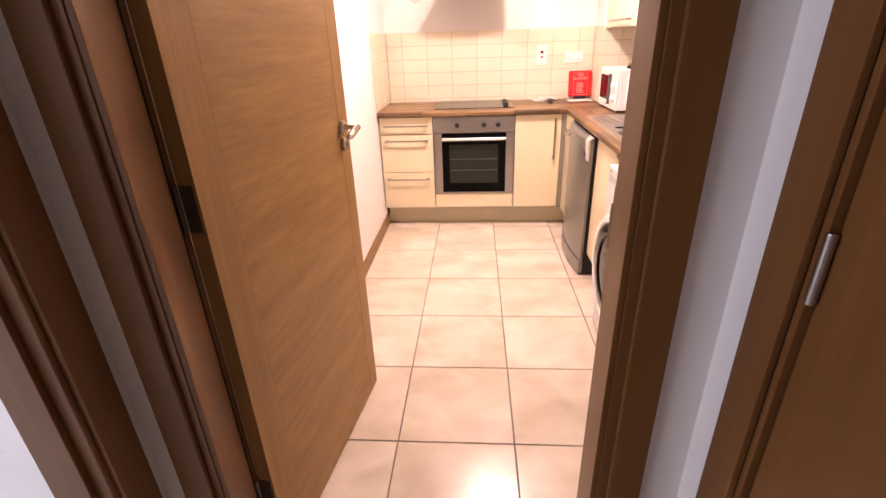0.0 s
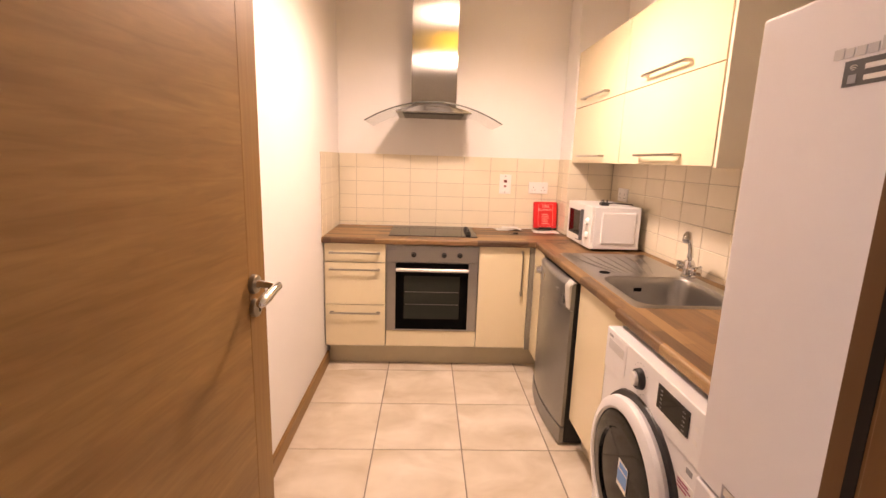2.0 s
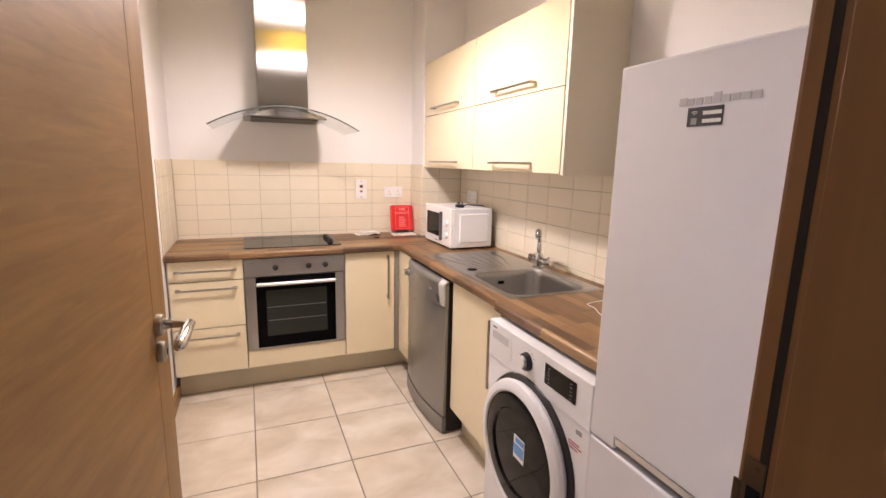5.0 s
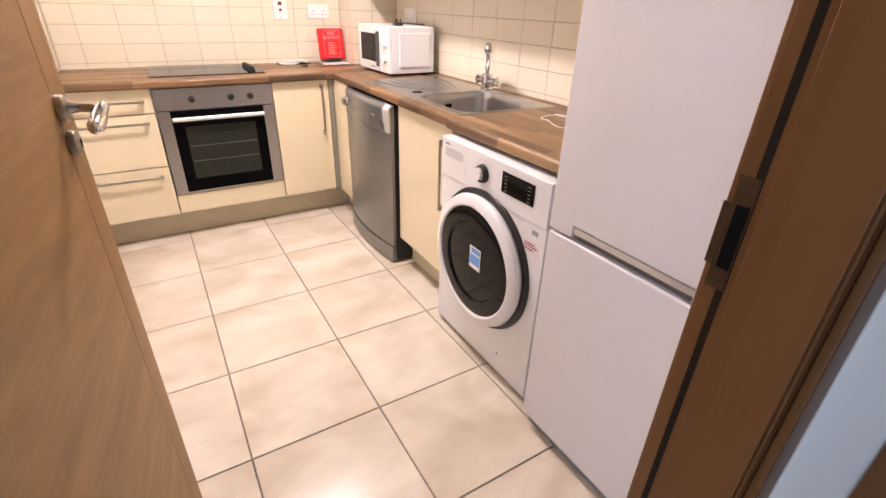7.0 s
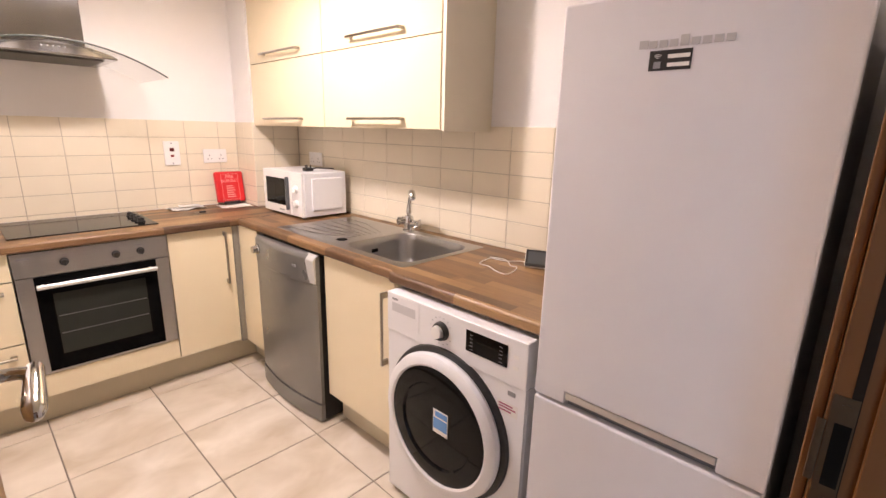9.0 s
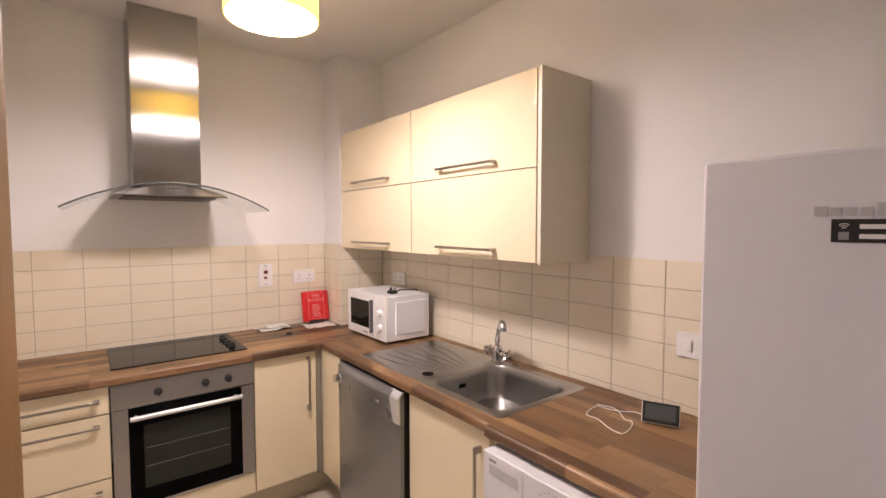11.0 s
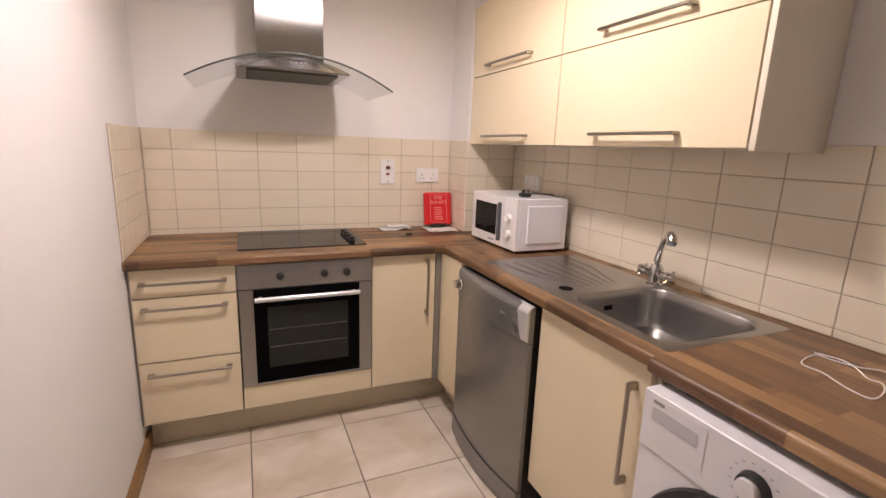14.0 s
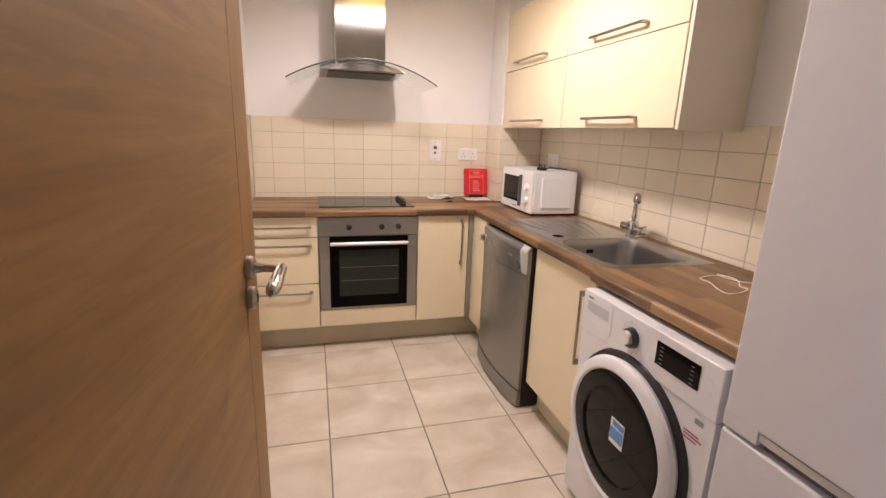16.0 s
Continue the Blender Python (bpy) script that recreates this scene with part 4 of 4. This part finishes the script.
d = part("door", box(MX0 - 0.002, MX0 + 0.0155, MY0 + 0.124, MY1, MZ0, MZ1, 0.004), WHITE_PLASTIC, mw)
part("window", box(MX0 - 0.0036, MX0 - 0.0022, MY0 + 0.185, MY1 - 0.04, MZ0 + 0.05, MZ1 - 0.045, 0.0006), BLACK_GLASS, d, "black door window")
part("handle", box(MX0 - 0.022, MX0 - 0.0024, MY0 + 0.136, MY0 + 0.150, MZ0 + 0.03, MZ1 - 0.03, 0.004), material("slate_grip", (0.09, 0.09, 0.095), 0.4), d, "dark grey upright door handle")
part("badge", box(MX0 - 0.0030, MX0 - 0.0022, MY1 - 0.25, MY1 - 0.19, MZ0 + 0.018, MZ0 + 0.025), GREY, d)
for z in (MZ0 + 0.075, MZ0 + 0.155):
    kb = lathe([(0.0, 0.016), (0.015, 0.015), (0.020, 0.006), (0.022, 0.0)], (MX0 - 0.0003, MY0 + 0.062, z), "x", 28)
    box(MX0 - 0.026, MX0 - 0.014, MY0 + 0.058, MY0 + 0.066, z - 0.015, z + 0.015, 0.002, bm=kb)
    part("dial", kb, WHITE_PLASTIC, mw)
for x in (MX0 + 0.04, MX1 - 0.04):
    for y in (MY0 + 0.05, MY1 - 0.05):
        part("foot", rod((x, y, WT + 0.0005), (x, y, MZ0 + 0.001), 0.012, n=14), BLACK, mw)
plug = thing("plug", (1.70, -0.80, MZ1), "black mains plug lying on the microwave", "plug")
part("body", box(1.712, 1.760, -0.80, -0.752, MZ1 + 0.0005, MZ1 + 0.02, 0.006), BLACK, plug)
for dx, dy in ((0.008, 0.0), (0.04, 0.0), (0.024, 0.012)):
    part("pin", box(1.708 + dx, 1.714 + dx, -0.782 + dy, -0.778 + dy, MZ1 + 0.019, MZ1 + 0.036, 0.001), BLACK, plug)
part("cable", tube([(1.757, -0.776, MZ1 + 0.012), (1.80, -0.765, MZ1 + 0.016), (1.86, -0.75, MZ1 + 0.010), (1.915, -0.76, MZ1 + 0.008), (1.94, -0.76, MZ1 - 0.02), (1.945, -0.74, 1.05), (1.945, -0.70, 0.95), (1.945, -0.65, WT + 0.005)], 0.0035, 8), BLACK, plug)

# ---- sockets and switches ----


def faceplate(name, at, w, h, normal, label, category):
    """A plate on the hob wall ('n') or the sink wall ('e'), with a helper that lays details on it."""
    x, y, z = at
    t = thing(name, at, label, category)

    def lay(part_name, u0, u1, v0, v1, d0, d1, mat, bevel=0.0, parent=None):
        if normal == "n":
            bm = box(x + u0, x + u1, y - d1, y - d0, z + v0, z + v1, bevel)
        else:
            bm = box(x - d1, x - d0, y - u1, y - u0, z + v0, z + v1, bevel)
        return part(part_name, bm, mat, parent or t)
    plate = lay("plate", -w / 2, w / 2, -h / 2, h / 2, 0.0, 0.009, WHITE_PLASTIC, 0.003)
    return t, lay, plate


def double_socket(name, at, normal, label):
    t, lay, plate = faceplate(name, at, 0.146, 0.086, normal, label, "socket")
    for u in (-0.036, 0.036):
        lay("rocker", u - 0.006, u + 0.006, 0.014, 0.032, 0.0091, 0.012, WHITE_PLASTIC, 0.001, plate)
        for du, dv, w2, h2 in ((0, 0.004, 0.002, 0.005), (-0.011, -0.018, 0.004, 0.002), (0.011, -0.018, 0.004, 0.002)):
            lay("pin_hole", u + du - w2, u + du + w2, dv - h2, dv + h2, 0.0091, 0.0095, BLACK, 0, plate)


TH = 0.007
double_socket("socket", (1.511, -TH, 1.217), "n", "white double socket on the tiled wall")
t, lay, plate = faceplate("cooker_switch", (1.257, -TH, 1.238), 0.088, 0.146, "n", "white cooker switch with red rocker and neon", "switch")
lay("rocker", -0.012, 0.012, 0.012, 0.032, 0.0091, 0.014, material("dark_red", (0.12, 0.008, 0.008), 0.35), 0.001, plate)
lay("neon", -0.009, 0.009, -0.022, -0.008, 0.0091, 0.0105, material("neon_red", (0.22, 0.01, 0.01), 0.3), 0, plate)
for v in (0.06, -0.06):
    lay("screw", -0.004, 0.004, v - 0.004, v + 0.004, 0.0091, 0.0098, GREY, 0.0, plate)
double_socket("socket", (XR - TH, -0.474, 1.212), "e", "white double socket beside the microwave")
t, lay, plate = faceplate("wall_switch", (XR - TH, -2.325, 1.145), 0.086, 0.086, "e", "white fused switch on the tiles", "switch")
lay("rocker", -0.012, 0.012, -0.018, 0.018, 0.0091, 0.014, WHITE_PLASTIC, 0.002, plate)

# ---- loose things on the worktop ----
fb = thing("fire_blanket_box", (1.580, -0.098, WT), "red plastic fire blanket case leaning on the tiles", "fire blanket")
lean = Matrix.Translation((1.563, -0.085, WT + 0.006)) @ pose(0, 0, 0, -9, 0, 0)
cb = box(-0.090, 0.090, -0.020, 0.016, 0.012, 0.212, 0.012, segments=3)
bmesh.ops.transform(cb, verts=cb.verts, matrix=lean)
case = part("case", cb, RED, fb)
tb = box(-0.05, 0.05, -0.026, 0.006, 0.0, 0.02, 0.005)
bmesh.ops.transform(tb, verts=tb.verts, matrix=lean)
part("pull_tab", tb, BLACK, fb, "black pull tabs")
words("FIRE", 0.030, lean @ Matrix.Translation((0, -0.0208, 0.168)) @ pose(0, 0, 0, 90), PALE_RED, case)
words("BLANKET", 0.026, lean @ Matrix.Translation((0, -0.0208, 0.143)) @ pose(0, 0, 0, 90), PALE_RED, case)
for x0, x1, z0, z1 in ((-0.055, -0.0535, 0.03, 0.195), (0.0535, 0.055, 0.03, 0.195), (-0.055, 0.055, 0.0285, 0.030), (-0.055, 0.055, 0.195, 0.1965)):
    fbm = box(x0, x1, -0.0212, -0.0201, z0, z1)
    bmesh.ops.transform(fbm, verts=fbm.verts, matrix=lean)
    part("border", fbm, PALE_RED, case)
for k in range(6):
    fbm = box(-0.028, 0.028 - 0.006 * (k % 3), -0.0212, -0.0201, 0.045 + k * 0.014, 0.050 + k * 0.014)
    bmesh.ops.transform(fbm, verts=fbm.verts, matrix=lean)
    part("print", fbm, PALE_RED, case)


def sheet(name, cx, cy, w, h, turn, z, label, waves=0.002):
    """A slightly curled sheet of paper."""
    bm = bmesh.new()
    bmesh.ops.create_grid(bm, x_segments=12, y_segments=8, size=0.5)
    for v in bm.verts:
        v.co = Vector((v.co.x * w, v.co.y * h, waves * (1.2 + math.sin(v.co.x * 7) + math.cos(v.co.y * 9))))
    bmesh.ops.solidify(bm, geom=bm.faces[:], thickness=0.0006)
    bmesh.ops.transform(bm, verts=bm.verts, matrix=Matrix.Translation((cx, cy, z)) @ pose(0, 0, 0, 0, 0, turn))
    return whole(name, bm, PAPER, label, "paper")


sheet("paper_sheet", 1.555, -0.145, 0.19, 0.17, -6, WT + 0.001, "white paper sheet under the red case")
sheet("paper_sheet", 1.28, -0.085, 0.20, 0.125, 8, WT + 0.001, "white folded leaflet on the worktop", 0.006)
sheet("paper_sheet", 1.30, -0.080, 0.12, 0.08, -12, WT + 0.016, "small creased paper on the leaflet", 0.003)
ky = thing("key_fob", (1.305, -0.275, WT), "small dark key fob on the worktop", "key fob")
part("fob", box(1.29, 1.325, -0.285, -0.268, WT + 0.0005, WT + 0.010, 0.004), BLACK, ky)
part("ring", tube([(1.278 + 0.014 * math.cos(a), -0.272 + 0.014 * math.sin(a), WT + 0.002) for a in (k * math.pi / 8 for k in range(16))], 0.0012, 6), NICKEL, ky, "steel ring")
dv = thing("thermostat_display", (1.81, -2.31, WT), "white-edged display unit propped on the worktop", "display")
prop = Matrix.Translation((1.812, -2.312, WT)) @ pose(0, 0, 0, 0, 0, -66) @ pose(0, 0, 0, -22)
q = box(-0.058, 0.058, -0.008, 0.012, 0.004, 0.074, 0.007, segments=3)
bmesh.ops.transform(q, verts=q.verts, matrix=prop)
case = part("case", q, WHITE_PLASTIC, dv)
q = box(-0.055, 0.055, -0.0098, -0.0078, 0.007, 0.073, 0.0009)
bmesh.ops.transform(q, verts=q.verts, matrix=prop)
bez = part("bezel", q, BLACK, case, "black bezel")
q = box(-0.046, 0.046, -0.0106, -0.0099, 0.018, 0.066)
bmesh.ops.transform(q, verts=q.verts, matrix=prop)
part("screen", q, material("grey_screen", (0.10, 0.11, 0.115), 0.15), bez, "grey blank screen")
q = box(-0.012, 0.012, 0.010, 0.045, 0.002, 0.012, 0.002)
bmesh.ops.transform(q, verts=q.verts, matrix=prop)
part("stand", q, BLACK, dv)
cab = [(1.845, -2.25), (1.85, -2.205), (1.834, -2.188), (1.813, -2.167), (1.798, -2.125), (1.79, -2.09), (1.70, -2.108), (1.693, -2.16), (1.664, -2.216), (1.657, -2.268), (1.712, -2.265), (1.766, -2.24),
       (1.764, -2.213), (1.80, -2.175), (1.822, -2.13), (1.80, -2.07)]
pts = []
for i in range(len(cab) - 1):
    p0, p1, p2, p3 = (Vector((*cab[min(max(j, 0), len(cab) - 1)], 0)) for j in (i - 1, i, i + 1, i + 2))
    for k in range(5):
        s = k / 5
        v = 0.5 * (2 * p1 + (p2 - p0) * s + (2 * p0 - 5 * p1 + 4 * p2 - p3) * s * s + (3 * p1 - p0 - 3 * p2 + p3) * s ** 3)
        pts.append((v.x, v.y, WT + 0.003))
whole("charging_cable", tube(pts, 0.0019, 8), WHITE_PLASTIC, "thin white cable lying in loops", "cable")

# ---- pendant lamp ----
LX, LY, LZ, LR = 0.88, -1.39, 2.27, 0.155
SHADE_TALL = 0.205
bulb_data = bpy.data.lights.new("bulb_light", "POINT")
bulb_data.energy, bulb_data.color, bulb_data.shadow_soft_size = BULB, (1.0, 0.89, 0.84), 0.04
new("bulb_light", bulb_data).location = (LX, LY, LZ + 0.052)
lamp = thing("pendant_lamp", (LX, LY, CEIL), "yellow drum pendant lamp with white diffuser", "lamp")
part("shade", lathe([(LR, 0.0), (LR, SHADE_TALL), (LR - 0.003, SHADE_TALL), (LR - 0.003, 0.0), (LR, 0.0)], (LX, LY, LZ), "z", 64), SHADE, lamp, "glowing yellow fabric drum")
part("lining", lathe([(LR - 0.0035, 0.001), (LR - 0.0035, SHADE_TALL - 0.001), (LR - 0.005, SHADE_TALL - 0.001), (LR - 0.005, 0.001), (LR - 0.0035, 0.001)], (LX, LY, LZ), "z", 64), LINING, lamp, "white inner lining")
part("bulb", lathe([(0.0, 0.085), (0.012, 0.083), (0.018, 0.06), (0.02, 0.05), (0.02, 0.045), (0.012, 0.035), (0.0, 0.034)], (LX, LY, LZ + 0.09), "z", 24), BULB_GLOW, lamp, "lit bulb")
part("cord", rod((LX, LY, LZ + 0.17), (LX, LY, CEIL - 0.03), 0.004, n=10), WHITE_PLASTIC, lamp)
part("rose", lathe([(0.0, -0.04), (0.045, -0.03), (0.05, 0.0)], (LX, LY, CEIL), "z", 32), WHITE_PLASTIC, lamp)
part("spider", box(LX - LR + 0.005, LX + LR - 0.005, LY - 0.003, LY + 0.003, LZ + 0.176, LZ + 0.18), NICKEL, lamp)
part("diffuser", lathe([(LR - 0.006, 0.004), (0.1, 0.003), (0.0, 0.003)], (LX, LY, LZ), "z", 32), frosted("frosted_disc", 0.82, FROST), lamp, "white frosted lower disc")

# ---- wall tiles ----
whole("tile_bed", box(0.006, 1.666, -0.0045, -0.0005, WT, TILE_TOP - 0.002), WALL_GROUT, "grout behind the hob wall tiles", "grout", "structure")
whole("tile_bed", box(XR - 0.0045, XR - 0.0005, -3.0, -0.251, WT, TILE_TOP - 0.002), WALL_GROUT, "grout behind the sink wall tiles", "grout", "structure")
whole("tile_bed", box(0.0005, 0.0045, -0.598, -0.001, WT, TILE_TOP - 0.002), WALL_GROUT, "grout behind the side wall tiles", "grout", "structure")
whole("tile_bed", box(1.6625, 1.6665, -0.2545, -0.005, WT, TILE_TOP - 0.002), WALL_GROUT, "grout on the boxing", "grout", "structure")
whole("tile_bed", box(1.667, XR - 0.005, -0.2545, -0.2505, WT, TILE_TOP - 0.002), WALL_GROUT, "grout on the boxing", "grout", "structure")
MESHES = {}


def tile_mesh(key, size, mat, bevel):
    if key not in MESHES:
        sx, sy, sz = size
        MESHES[key] = finish("tile", box(-sx / 2, sx / 2, -sy / 2, sy / 2, -sz / 2, sz / 2, bevel, segments=1), mat, False)
    return MESHES[key]


def lay_tile(name, centre, size, mat, parent, bevel=0.0012):
    ob = new(name, tile_mesh((tuple(round(v, 4) for v in size), mat.name), size, mat, bevel))
    ob.parent = parent
    ob.location = Vector(centre) - ORIGIN[parent]
    return ob


def spans(a, b, origin, pitch):
    """The runs between joints, from a to b."""
    first = math.ceil((a - origin) / pitch - 1e-6)
    cuts = [a] + [origin + k * pitch for k in range(first, first + 200) if a + 0.004 < origin + k * pitch < b - 0.004] + [b]
    return [(p, q) for p, q in zip(cuts, cuts[1:]) if q - p > 0.012]


ROW_CUTS = [(max(WT + 0.001, TILE_TOP - (k + 1) * 0.1015), TILE_TOP - k * 0.1015) for k in range(6)]
ROW_CUTS = [(a, b) for a, b in ROW_CUTS if b - a > 0.012]
J = 0.003
for z0, z1 in ROW_CUTS:
    h, zc = z1 - z0 - J, (z0 + z1) / 2
    for a, b in spans(0.008, 1.661, 0.1345, 0.2013):
        lay_tile("tile", ((a + b) / 2, -0.004, zc), (b - a - J, 0.006, h), WALL_TILE, wall_n)
    for a, b in spans(-2.99, -0.258, -2.028, 0.208):
        lay_tile("tile", (XR - 0.004, (a + b) / 2, zc), (0.006, b - a - J, h), WALL_TILE, wall_e)
    for a, b in spans(-0.598, -0.008, -0.075, 0.2013):
        lay_tile("tile", (0.004, (a + b) / 2, zc), (0.006, b - a - J, h), WALL_TILE, wall_w)
    for a, b in spans(-0.257, -0.008, -0.13, 0.2013):
        lay_tile("tile", (1.663, (a + b) / 2, zc), (0.006, b - a - J, h), WALL_TILE, boxing)
    for a, b in spans(1.660, XR - 0.008, 1.80, 0.2013):
        lay_tile("tile", ((a + b) / 2, -0.254, zc), (b - a - J, 0.006, h), WALL_TILE, boxing)

# ---- floor tiles ----
for a, b in spans(0.002, XR - 0.002, 0.430, 0.4365):
    for c, e in spans(YS - 0.138, -0.03, -1.482, 0.4365):
        lay_tile("tile", ((a + b) / 2, (c + e) / 2, -0.003), (b - a - 0.0055, e - c - 0.0055, 0.006), FLOOR_TILE, floor, 0.0015)
